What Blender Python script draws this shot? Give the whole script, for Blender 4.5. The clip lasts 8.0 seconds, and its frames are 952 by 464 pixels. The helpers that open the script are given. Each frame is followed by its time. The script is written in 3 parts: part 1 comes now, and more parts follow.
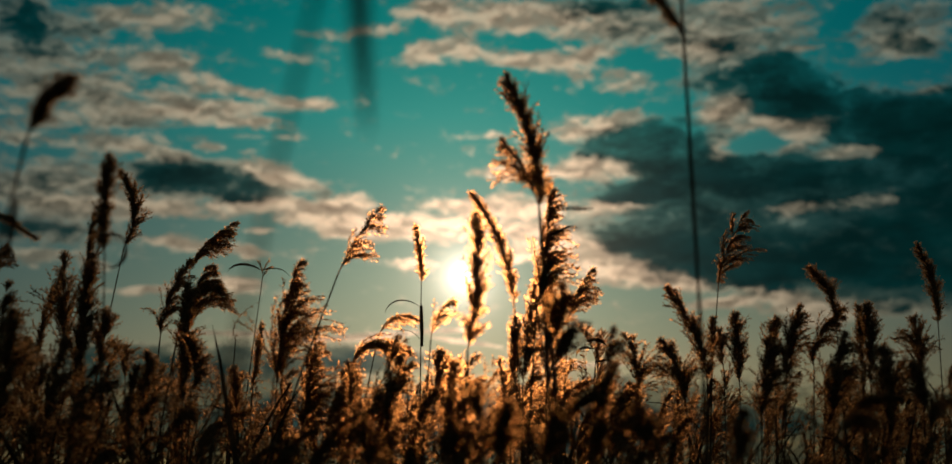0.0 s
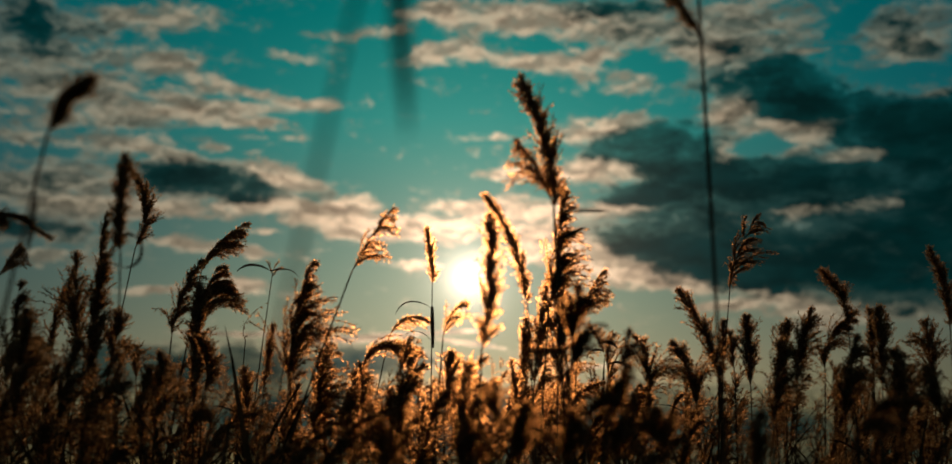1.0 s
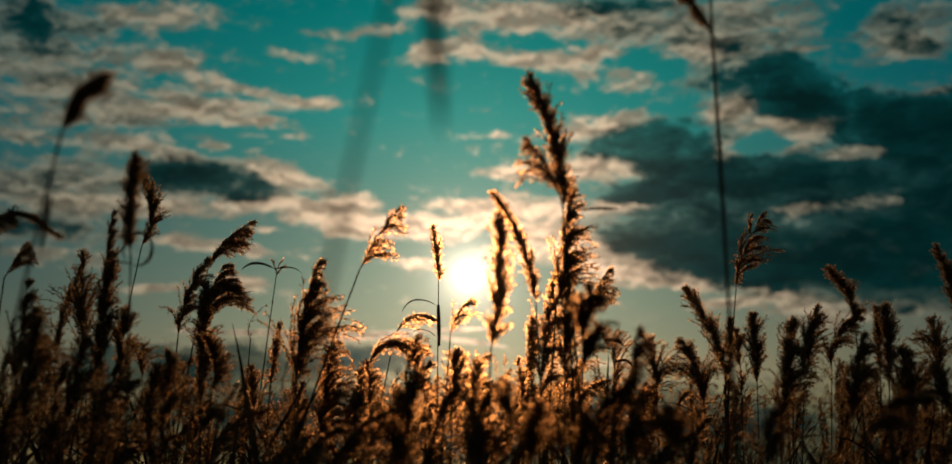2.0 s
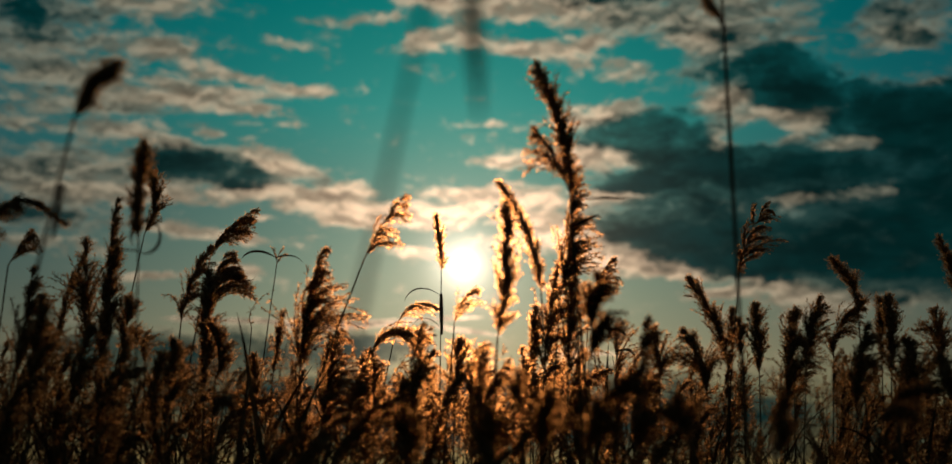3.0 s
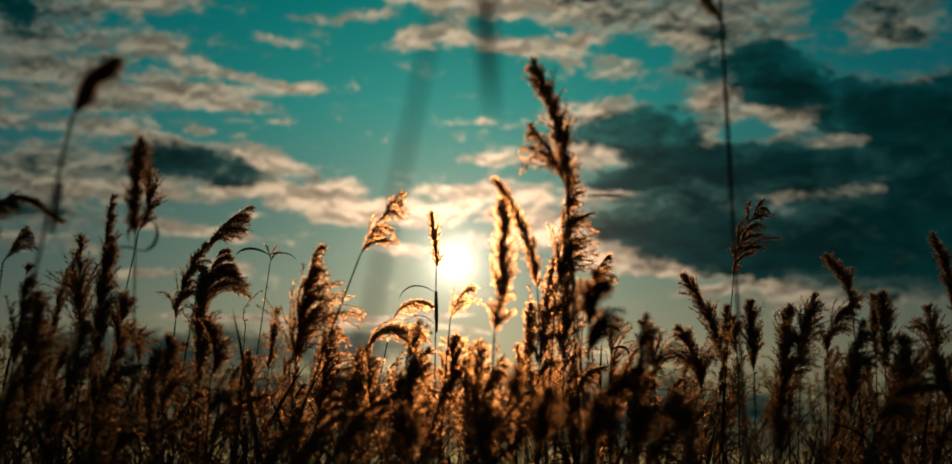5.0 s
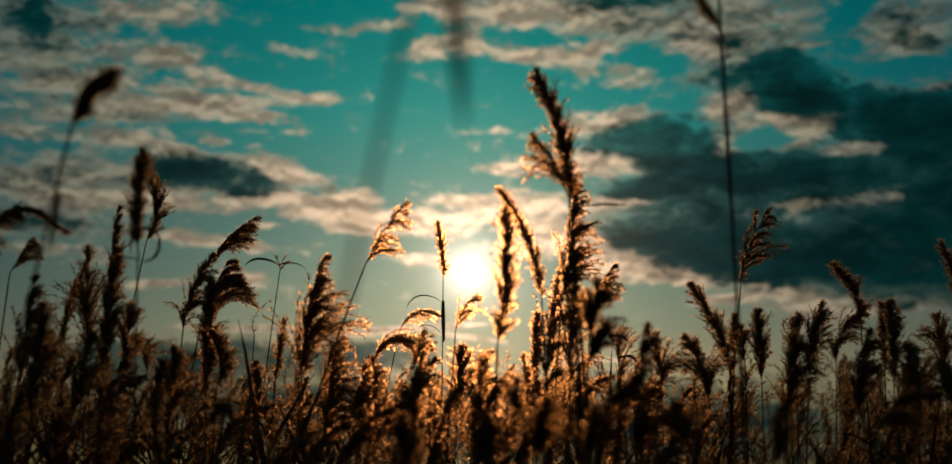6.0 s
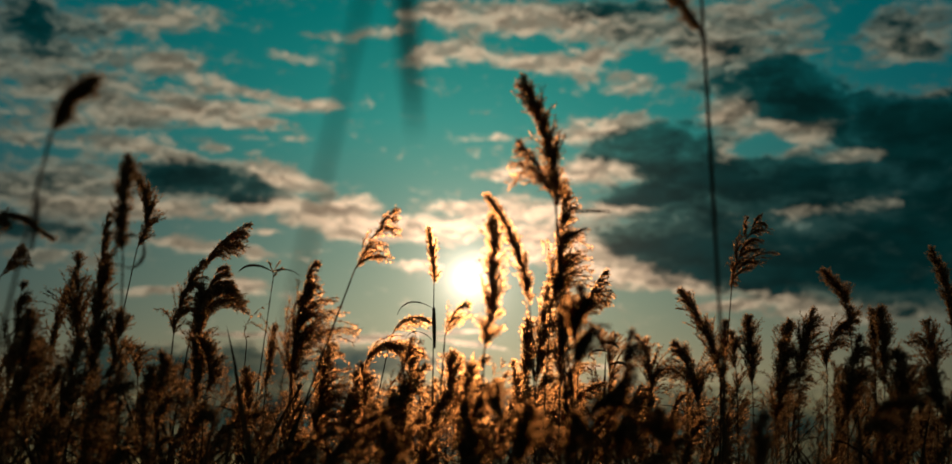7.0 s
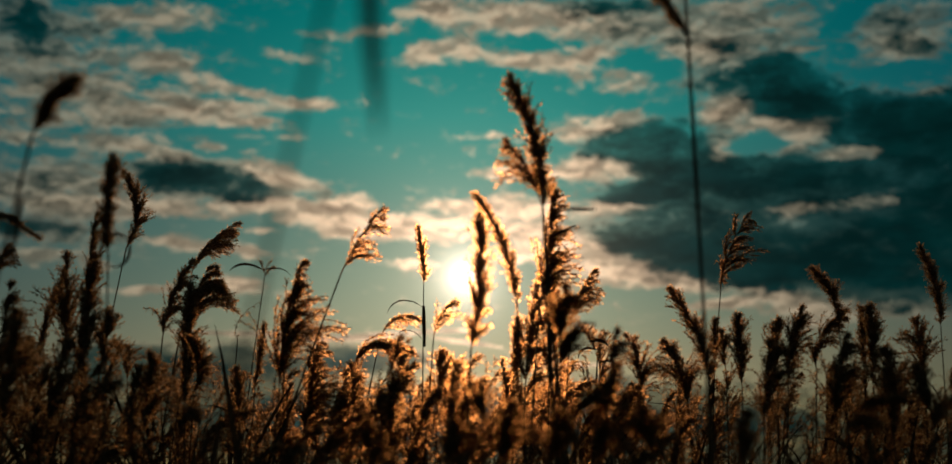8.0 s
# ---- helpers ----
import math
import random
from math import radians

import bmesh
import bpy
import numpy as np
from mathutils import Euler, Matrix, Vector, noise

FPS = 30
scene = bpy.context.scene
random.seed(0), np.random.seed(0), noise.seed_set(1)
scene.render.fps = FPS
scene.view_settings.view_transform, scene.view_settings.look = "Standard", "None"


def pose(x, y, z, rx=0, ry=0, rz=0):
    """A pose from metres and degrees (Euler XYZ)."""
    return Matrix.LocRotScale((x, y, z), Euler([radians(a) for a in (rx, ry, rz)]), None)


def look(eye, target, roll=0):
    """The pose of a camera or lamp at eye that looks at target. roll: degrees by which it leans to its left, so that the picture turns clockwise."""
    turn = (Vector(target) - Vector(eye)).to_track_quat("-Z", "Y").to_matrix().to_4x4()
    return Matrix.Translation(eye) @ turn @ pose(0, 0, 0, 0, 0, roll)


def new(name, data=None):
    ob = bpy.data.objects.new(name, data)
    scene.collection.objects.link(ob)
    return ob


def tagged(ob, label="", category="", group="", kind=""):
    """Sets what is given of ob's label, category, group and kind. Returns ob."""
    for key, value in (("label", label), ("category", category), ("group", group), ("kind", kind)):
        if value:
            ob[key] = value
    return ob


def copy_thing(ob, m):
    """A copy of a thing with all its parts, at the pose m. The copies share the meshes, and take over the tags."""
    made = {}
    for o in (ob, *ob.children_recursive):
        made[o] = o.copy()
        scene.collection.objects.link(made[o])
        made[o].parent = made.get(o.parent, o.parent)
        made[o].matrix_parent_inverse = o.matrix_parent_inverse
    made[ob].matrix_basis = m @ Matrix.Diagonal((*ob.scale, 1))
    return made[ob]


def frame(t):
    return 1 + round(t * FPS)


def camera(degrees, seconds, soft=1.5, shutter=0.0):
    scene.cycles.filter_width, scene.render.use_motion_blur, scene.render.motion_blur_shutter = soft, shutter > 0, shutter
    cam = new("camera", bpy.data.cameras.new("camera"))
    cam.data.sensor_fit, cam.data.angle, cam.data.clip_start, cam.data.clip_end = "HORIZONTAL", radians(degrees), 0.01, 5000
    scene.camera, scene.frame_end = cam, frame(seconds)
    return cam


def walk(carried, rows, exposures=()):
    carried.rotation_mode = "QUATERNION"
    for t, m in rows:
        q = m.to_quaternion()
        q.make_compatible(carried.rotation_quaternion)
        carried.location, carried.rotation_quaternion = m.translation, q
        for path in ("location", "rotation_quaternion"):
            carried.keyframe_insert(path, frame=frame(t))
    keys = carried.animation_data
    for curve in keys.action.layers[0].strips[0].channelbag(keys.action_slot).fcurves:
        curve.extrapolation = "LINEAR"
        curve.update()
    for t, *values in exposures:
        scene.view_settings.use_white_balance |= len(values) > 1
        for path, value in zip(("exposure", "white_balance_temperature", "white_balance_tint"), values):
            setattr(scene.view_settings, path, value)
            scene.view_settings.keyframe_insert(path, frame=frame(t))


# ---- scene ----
from collections import defaultdict

# camera: a 50 mm lens, slightly below the tops of the reeds, looking up at the low sun
cam = camera(39.6, 8.0, 1.5)
cam.data.dof.use_dof = True
cam.data.dof.focus_distance = 3.2
cam.data.dof.aperture_fstop = 3.8
PATH = [
    (0, pose(0.0000, 0, 1.6000, 100.500, 0.000, 0.000)),
    (0.5, pose(-0.0054, 0, 1.6000, 100.542, -0.166, 0.067)),
    (1, pose(-0.0140, 0, 1.6000, 100.566, -0.255, 0.156)),
    (1.5, pose(-0.0200, 0, 1.6000, 100.595, -0.190, 0.188)),
    (3, pose(-0.0450, 0, 1.6000, 100.004, -0.388, -0.108)),
    (3.5, pose(-0.0520, 0, 1.6000, 99.847, -0.434, -0.528)),
    (4, pose(-0.0600, 0, 1.6000, 99.716, -0.470, -0.970)),
    (4.5, pose(-0.0590, 0, 1.6000, 99.753, -0.409, -0.857)),
    (6, pose(-0.0364, 0, 1.6000, 100.298, -0.249, 0.168)),
    (6.5, pose(-0.0275, 0, 1.6000, 100.462, -0.212, 0.183)),
    (7, pose(-0.0168, 0, 1.6000, 100.586, -0.252, 0.171)),
    (7.5, pose(-0.0104, 0, 1.6000, 100.563, -0.250, 0.146)),
    (8, pose(-0.0039, 0, 1.6000, 100.514, -0.096, 0.011)),
]
walk(cam, PATH)

# ---- world: evening sky with broken cloud, and one low sun ----
SUN_AZ, SUN_EL = -0.5, 8.6            # degrees; azimuth from +y towards +x
sun_way = Vector((math.sin(radians(SUN_AZ)) * math.cos(radians(SUN_EL)),
                  math.cos(radians(SUN_AZ)) * math.cos(radians(SUN_EL)), math.sin(radians(SUN_EL))))
sun_data = bpy.data.lights.new("sun", "SUN")
sun_data.energy, sun_data.angle, sun_data.color = 2.0, radians(0.6), (1.0, 0.67, 0.36)
sun = new("sun", sun_data)
sun.matrix_world = look(sun_way * 50, (0, 0, 0))


class Nodes:
    """Short hand for building node trees."""

    def __init__(self, tree):
        self.tree = tree
        tree.nodes.clear()

    def add(self, kind):
        return self.tree.nodes.new(kind)

    def put(self, socket, value):
        if isinstance(value, bpy.types.NodeSocket):
            self.tree.links.new(value, socket)
        else:
            socket.default_value = value

    def math(self, op, a, b=0.0, c=0.0, clamp=False):
        node = self.add("ShaderNodeMath")
        node.operation, node.use_clamp = op, clamp
        for socket, value in zip(node.inputs, (a, b, c)):
            self.put(socket, value)
        return node.outputs[0]

    def vec(self, op, a, b=(0, 0, 0), c=(0, 0, 0), scale=1.0):
        node = self.add("ShaderNodeVectorMath")
        node.operation = op
        for socket, value in zip(node.inputs, (a, b, c)):
            self.put(socket, value)
        if op == "SCALE":
            self.put(node.inputs["Scale"], scale)
        return node.outputs["Value"] if op in ("DOT_PRODUCT", "LENGTH", "DISTANCE") else node.outputs["Vector"]

    def noise(self, vector, scale, detail=5.0, rough=0.55, color=False, warp=0.0):
        node = self.add("ShaderNodeTexNoise")
        self.put(node.inputs["Vector"], vector)
        node.inputs["Scale"].default_value = scale
        node.inputs["Detail"].default_value = detail
        node.inputs["Roughness"].default_value = rough
        node.inputs["Distortion"].default_value = warp
        return node.outputs["Color" if color else "Fac"]

    def span(self, value, a, b, c=0.0, d=1.0, smooth=True):
        node = self.add("ShaderNodeMapRange")
        node.interpolation_type = "SMOOTHSTEP" if smooth else "LINEAR"
        for socket, v in zip(node.inputs, (value, a, b, c, d)):
            self.put(socket, v)
        return node.outputs[0]

    def mix(self, fac, a, b, blend="MIX"):
        node = self.add("ShaderNodeMix")
        node.data_type, node.blend_type = "RGBA", blend
        self.put(node.inputs[0], fac)
        for socket, value in ((node.inputs[6], a), (node.inputs[7], b)):
            self.put(socket, value if isinstance(value, bpy.types.NodeSocket) else (*value, 1.0))
        return node.outputs[2]


world = bpy.data.worlds.new("evening_sky")
scene.world = world
world.use_nodes = True
n = Nodes(world.node_tree)
way = n.add("ShaderNodeTexCoord").outputs["Generated"]
sep = n.add("ShaderNodeSeparateXYZ")
n.put(sep.inputs[0], way)
az = n.math("MULTIPLY", n.math("ARCTAN2", sep.outputs[0], sep.outputs[1]), 57.2958)
el = n.math("MULTIPLY", n.math("ARCSINE", sep.outputs[2]), 57.2958)
com = n.add("ShaderNodeCombineXYZ")
n.put(com.inputs[0], az)
n.put(com.inputs[1], el)
sky_at = com.outputs[0]               # degrees across and up
from_sun = n.vec("DISTANCE", sky_at, (SUN_AZ, SUN_EL, 0))

# wind-torn edges: bend the sky's plane by two sizes of noise
bend = n.vec("SUBTRACT", n.noise(n.vec("MULTIPLY", sky_at, (0.6, 1.5, 1)), 0.7, 3, 0.6, color=True), (0.5, 0.5, 0.5))
rip = n.vec("SUBTRACT", n.noise(n.vec("MULTIPLY", sky_at, (1.0, 1.6, 1)), 2.6, 4, 0.65, color=True), (0.5, 0.5, 0.5))
torn = n.vec("MULTIPLY_ADD", bend, (0.8, 0.4, 0), n.vec("MULTIPLY_ADD", rip, (0.45, 0.28, 0), sky_at))

calm = n.vec("MULTIPLY_ADD", bend, (0.4, 0.16, 0), n.vec("MULTIPLY_ADD", rip, (0.3, 0.07, 0), sky_at))
banks, places = [], [torn]


def cloud(azimuth, elevation, wide, high, tilt, cover, thick, plane=None):
    """One bank of cloud: where it stands in degrees, its half width and height, its slant, how closed and how thick it is."""
    if banks and len(banks) % 8 == 0:     # a trace of the sum so far keeps the banks in order, which saves memory
        places.append(n.vec("MULTIPLY_ADD", banks[-1], (1e-6, 1e-6, 0), torn))
    m = n.add("ShaderNodeMapping")
    m.vector_type = "TEXTURE"
    n.put(m.inputs["Vector"], n.vec("MULTIPLY_ADD", banks[-1], (1e-6, 1e-6, 0), plane) if plane else places[-1])
    m.inputs["Location"].default_value = (azimuth, elevation, 0)
    m.inputs["Rotation"].default_value = (0, 0, radians(tilt))
    m.inputs["Scale"].default_value = (wide * 1.15, high * 1.25, 1)
    r2 = n.vec("DOT_PRODUCT", m.outputs[0], m.outputs[0])
    bump = n.math("POWER", 0.37, n.math("POWER", r2, 1.5))
    three = n.add("ShaderNodeCombineXYZ")
    n.put(three.inputs[0], bump)
    n.put(three.inputs[1], bump)
    banks.append(n.vec("MULTIPLY_ADD", three.outputs[0], (cover, thick, 0), banks[-1] if banks else (0.0, 0.0, 0.0)))


# high broken cloud
cloud(-13.90, 19.25, 2.50, 0.58, 3, 0.8, 0.1)
cloud(-19.20, 18.42, 2.89, 1.18, 0, 0.62, 0.45)
cloud(-19.58, 16.66, 2.89, 0.58, 0, 0.62, 0.25)
cloud(-14.34, 17.48, 1.58, 0.32, 0, 0.7, 0.05)
cloud(-12.23, 16.74, 1.97, 0.37, -12, 0.75, 0.05)
cloud(-9.97, 16.29, 0.84, 0.21, -8, 0.7, 0.05)
cloud(-13.22, 15.60, 3.16, 0.34, 3, 0.65, 0.05)
cloud(-11.64, 15.23, 2.37, 0.32, 0, 0.75, 0.05)
cloud(-9.66, 14.97, 1.84, 0.24, 0, 0.8, 0.02)
cloud(-17.31, 15.92, 3.42, 0.37, 4, 0.62, 0.15)
cloud(-17.75, 14.83, 3.95, 0.34, 3, 0.66, 0.12)
cloud(-18.91, 13.69, 3.16, 0.26, 0, 0.6, 0.05)
cloud(-14.81, 13.98, 1.58, 0.26, 0, 0.6, 0.05)
cloud(-13.52, 13.55, 1.05, 0.26, -5, 0.7, 0.05)
cloud(-11.72, 13.92, 0.68, 0.18, 0, 0.75, 0)
cloud(-10.30, 14.37, 0.68, 0.11, 0, 0.6, 0)
cloud(-8.55, 17.90, 1.11, 0.21, -6, 0.7, 0)
cloud(-7.48, 15.88, 1.63, 0.26, 3, 0.85, 0)
cloud(-8.19, 14.48, 0.79, 0.13, 0, 0.4, 0)
cloud(-4.51, 19.11, 1.05, 0.24, 0, 0.65, 0)
cloud(-6.41, 18.88, 1.05, 0.26, 0, 0.7, 0)
cloud(-1.43, 18.18, 1.95, 0.63, 0, 0.92, 0.15)
cloud(0.30, 14.65, 1.00, 0.16, 0, 0.8, 0)
# cloud over the sun's height
cloud(2.14, 17.87, 1.18, 0.29, 0, 0.7, 0)
cloud(3.86, 18.02, 1.84, 0.34, 2, 0.75, 0.05)
cloud(6.02, 17.01, 2.32, 0.45, -8, 0.75, 0.1)
cloud(5.50, 18.19, 1.18, 0.26, 0, 0.6, 0)
cloud(-2.32, 19.97, 1.32, 0.37, 0, 0.7, 0.1)
cloud(1.82, 19.72, 3.95, 0.63, -3, 0.9, 0.1)
cloud(5.40, 20.16, 3.42, 0.42, 0, 0.6, 0.75)
cloud(7.02, 19.16, 2.89, 0.58, -5, 0.7, 0.5)
cloud(11.58, 19.06, 3.03, 1.45, -6, 0.80, 0.30)
cloud(9.95, 18.01, 1.58, 0.42, 0, 0.6, 0.1)
cloud(18.75, 18.27, 1.89, 1.11, 6, 0.85, 0.6)
cloud(18.21, 17.66, 1.32, 0.42, 0, 0.5, 0.1)
cloud(19.69, 15.66, 0.79, 0.13, 0, 0.6, 0.1)
cloud(14.67, 17.88, 0.79, 0.11, 0, 0.6, 0)
# grey cloud and dark bank
cloud(11.74, 16.51, 2.24, 1.45, 0, 0.75, 0.5)
cloud(13.37, 14.88, 2.24, 0.32, 3, 0.7, -0.4)
cloud(11.05, 15.57, 1.05, 0.42, 10, 0.8, -0.45)
cloud(14.24, 14.27, 1.58, 0.47, 15, 0.75, -0.2)
cloud(10.59, 13.48, 0.79, 0.89, 0, 0.75, -0.45)
cloud(12.48, 14.01, 1.11, 0.34, 5, -0.6, -0.5)
cloud(13.98, 16.93, 1.45, 0.58, -6, 0.7, 1)
cloud(13.79, 15.67, 1.71, 0.53, -4, 0.7, 1)
cloud(16.31, 15.07, 2.76, 0.95, -14, 0.95, 1.15)
cloud(19.24, 14.34, 2.63, 1.05, -4, 1, 1.25)
cloud(17.41, 12.47, 4.47, 1.18, 0, 1, 1.25)
cloud(12.89, 12.60, 2.89, 0.74, 0, 0.9, 1)
cloud(14.29, 9.85, 6.05, 1.45, 0, 0.95, 1.15)
cloud(18.67, 9.01, 3.42, 1.58, 0, 0.95, 1.2)
cloud(10.33, 9.87, 1.84, 0.79, 0, 0.7, 0.8)
cloud(17.00, 11.40, 3.42, 0.34, 3, 0.0, -0.62)
cloud(18.44, 13.50, 1.58, 0.24, 3, 0.0, -0.6)
cloud(16.22, 13.40, 1.32, 0.24, 2, 0.1, -0.8)
cloud(13.85, 11.33, 1.05, 0.24, 8, 0.2, -0.35)
cloud(10.50, 10.95, 1.18, 0.26, 0, 0.4, -0.2)
cloud(12.52, 16.21, 3.95, 2.89, 0, 0, 0.3)
cloud(9.60, 13.30, 2.40, 1.40, 0, 0.2, 0.8)
cloud(20.71, 11.12, 1.58, 3.95, 0, 0.9, 1.2)
cloud(15.96, 8.25, 4.47, 0.66, 0, 0.8, 1)
# cloud beside the sun
cloud(4.90, 15.04, 2.24, 0.45, 8, 0.85, -0.1)
cloud(7.17, 14.12, 2.50, 0.89, 3, 1, 1.4)
cloud(4.61, 13.27, 2.89, 0.37, -2, 0.8, -0.35)
cloud(6.59, 12.11, 2.24, 0.37, 3, 0.9, 1.2)
cloud(4.58, 11.44, 2.89, 0.29, 5, 0.7, -0.3)
cloud(6.81, 10.27, 2.10, 0.63, 0, 0.9, 1.15)
cloud(9.23, 12.11, 2.50, 0.95, 0, 0.9, 1.1)
cloud(10.96, 9.20, 3.95, 0.89, 0, 0.9, 1)
cloud(3.89, 9.87, 2.37, 0.39, -4, 0.75, -0.2)
cloud(5.99, 8.80, 2.89, 0.53, -6, 0.85, -0.1)
cloud(8.08, 8.50, 1.84, 0.37, -8, 0.75, -0.1)
cloud(8.19, 12.53, 1.05, 0.58, 0, 0.4, -0.3)
cloud(2.32, 12.96, 2.63, 0.29, -3, 0.53, 0)
cloud(0.43, 13.05, 1.05, 0.21, 0, 0.5, 0)
cloud(3.10, 10.54, 1.58, 0.26, 0, 0.37, 0.3)
cloud(-5.60, 10.78, 1.75, 0.58, -2, 1.15, -0.10)
cloud(-5.20, 11.70, 0.95, 0.34, 6, 0.95, -0.10)
cloud(-8.20, 11.52, 2.30, 0.30, -3, 0.85, -0.05)
cloud(-3.30, 10.75, 1.00, 0.45, 0, 0.85, 0)
cloud(-1.55, 10.50, 1.20, 0.50, 0, 0.90, 0)
cloud(-1.10, 11.62, 1.50, 0.24, 2, 0.90, 0)
cloud(-0.30, 10.95, 0.80, 0.36, 0, 0.80, 0)
cloud(1.60, 11.60, 1.60, 0.46, 2, 1.05, 0)
cloud(2.20, 10.60, 1.70, 0.40, 0, 0.80, 0)
cloud(-2.80, 9.10, 1.30, 0.22, 0, 0.70, 0)
cloud(1.60, 9.50, 1.80, 0.30, 0, 0.60, 0)
# long clouds of the cool side
cloud(-10.90, 12.38, 3.50, 0.74, -3, 1.1, 1.0)
cloud(-13.40, 12.45, 1.60, 0.60, 0, 0.7, 0.55)
cloud(-19.60, 18.70, 1.70, 1.05, -12, 0.3, 0.36)
cloud(-17.00, 15.60, 5.20, 3.00, 0, 0.30, 0.22)
cloud(-18.50, 10.50, 4.00, 1.60, 0, 0.30, 0.30)
cloud(-8.85, 12.95, 1.18, 0.39, -14, 0.9, -0.75)
cloud(-12.77, 11.15, 5.53, 0.29, -2, 0.5, -0.2)
cloud(-18.32, 12.03, 3.42, 0.68, 0, 0.7, 0.35)
cloud(-16.54, 11.01, 3.16, 0.32, 0, 0.65, 0.1)
cloud(-18.68, 10.01, 2.89, 0.37, 0, 0.65, 0.6)
cloud(-10.92, 9.56, 2.89, 0.26, -4, 0.8, 0)
cloud(-13.23, 9.89, 0.92, 0.18, 0, 0.75, 0)
cloud(-10.22, 8.06, 1.00, 0.34, 0, 1.2, 0.05)
cloud(-14.14, 7.74, 1.37, 0.18, 4, 1.1, 0)
cloud(-7.41, 9.63, 0.68, 0.11, 0, 0.43, 0)
cloud(-16.42, 8.61, 2.37, 0.21, 0, 0.5, 0.05)
cloud(-18.63, 9.01, 2.37, 0.21, 0, 0.55, 0.1)
cloud(-9.39, 10.39, 0.68, 0.13, 0, 0.6, 0)
# low streaks and the bank on the horizon
cloud(-5.36, 5.90, 2.10, 0.09, 3, 1.9, -0.6, calm)
cloud(-2.74, 6.15, 2.24, 0.07, 3, 1.9, -0.6, calm)
cloud(-0.50, 5.75, 1.32, 0.07, -8, 1.8, -0.5, calm)
cloud(-10.79, 6.02, 2.10, 0.07, 0, 1.8, -0.6, calm)
cloud(-8.41, 5.92, 1.30, 0.07, -4, 1.8, -0.6, calm)
cloud(-8.71, 4.90, 5.00, 0.62, 0, 0.85, 1.15)
cloud(-14.99, 4.62, 4.47, 0.70, 0, 0.85, 1.05)
cloud(-4.60, 4.95, 2.60, 0.45, 0, 0.7, 0.95)
cloud(12.81, 7.78, 1.58, 0.39, -18, 1, 0)
cloud(10.63, 7.27, 1.26, 0.21, 2, 1.3, 0)
cloud(14.52, 6.61, 1.97, 0.47, -8, 0.8, 0.1)
cloud(17.35, 6.94, 2.37, 0.37, 0, 0.6, 0.3)
cloud(4.61, 4.77, 1.58, 0.07, 0, 1.7, -0.5, calm)
cloud(-9.95, 3.30, 7.00, 0.90, 0, 0.85, 1.1)
cloud(8.20, 3.19, 7.89, 1.05, 0, 0.75, 0.95)
cloud(-8.62, 1.66, 13.16, 1.10, 0, 1, 1.15)
cloud(10.69, 1.40, 13.16, 1.10, 0, 1, 1.15)
cloud(-0.10, 2.60, 6.84, 1.00, 0, 0.75, 0.9)
total = banks[-1]
both = n.add("ShaderNodeSeparateXYZ")
n.put(both.inputs[0], total)
# beyond the banks named above, a scatter of the same cloud all round
wide_field = n.span(n.noise(n.vec("MULTIPLY", sky_at, (0.5, 1.3, 1)), 0.12, 2), 0.35, 0.7, 0.0, 0.7)
elsewhere = n.math("MULTIPLY", wide_field, n.math("MAXIMUM", n.span(n.math("ABSOLUTE", az), 21, 30), n.span(el, 22, 28)))
cover = n.math("ADD", n.math("MINIMUM", both.outputs[0], 1.7), elsewhere)

def grain_at(place):
    """Billows at three sizes, wider than they are high."""
    flat = n.vec("MULTIPLY", place, (0.62, 1.30, 1))
    puff = n.noise(flat, 0.85, 6, 0.60, warp=0.35)
    fine = n.noise(flat, 3.0, 6, 0.66)
    return n.math("SUBTRACT", n.math("ADD", n.math("MULTIPLY", puff, 0.74), n.math("MULTIPLY", fine, 0.36)), 0.55)


grain = grain_at(torn)
soft = [n.noise(n.vec("MULTIPLY_ADD", torn, (0.62, 1.15, 1), (-0.03 * k, 0.32 * k, 0)), 1.1, 3, 0.55, warp=0.35) for k in (0, 1)]
density = n.math("ADD", n.math("MULTIPLY", cover, 0.92), n.math("MULTIPLY", grain, 3.2))
veil = n.math("ADD", n.math("MULTIPLY", n.span(density, 0.24, 0.76), 0.46), n.math("MULTIPLY", n.span(density, 0.05, 1.6), 0.54))
thick = n.math("ADD", n.math("MULTIPLY", n.math("MINIMUM", both.outputs[1], 1.5), 0.95), n.math("MULTIPLY", grain, 3.0))
thick = n.math("ADD", thick, n.span(el, 1.2, 4.4, 1.1, 0.0))                 # layers seen edge-on towards the horizon
deep = n.math("MULTIPLY", n.span(density, 0.75, 1.75), 0.62)                 # the middle of a cloud lets less light through
core = n.math("MAXIMUM", n.span(thick, 0.18, 1.02), deep)
relief = n.span(n.math("SUBTRACT", soft[0], soft[1]), -0.10, 0.13, 0.62, 1.42)   # billows catch the light on their upper edges

# clear air: the sky model, cooled to the evening's teal, with the bright air round the sun
air = n.add("ShaderNodeTexSky")
air.sky_type, air.sun_disc = "NISHITA", False
air.sun_elevation, air.sun_rotation = radians(SUN_EL), radians(SUN_AZ)
air.dust_density, air.ozone_density = 1.5, 4.0
tint = n.mix(n.span(el, 5, 11, smooth=False), (0.0105, 0.0112, 0.0092), (0.0055, 0.0119, 0.0108))
tint = n.mix(n.span(el, 11, 15.5, smooth=False), tint, (0.0013, 0.0186, 0.0165))
tint = n.mix(n.span(el, 15.5, 20, smooth=False), tint, (0.0, 0.0205, 0.0175))
clear = n.mix(1.0, air.outputs[0], tint, "MULTIPLY")
near = n.math("POWER", 0.37, n.math("DIVIDE", from_sun, 6.2))
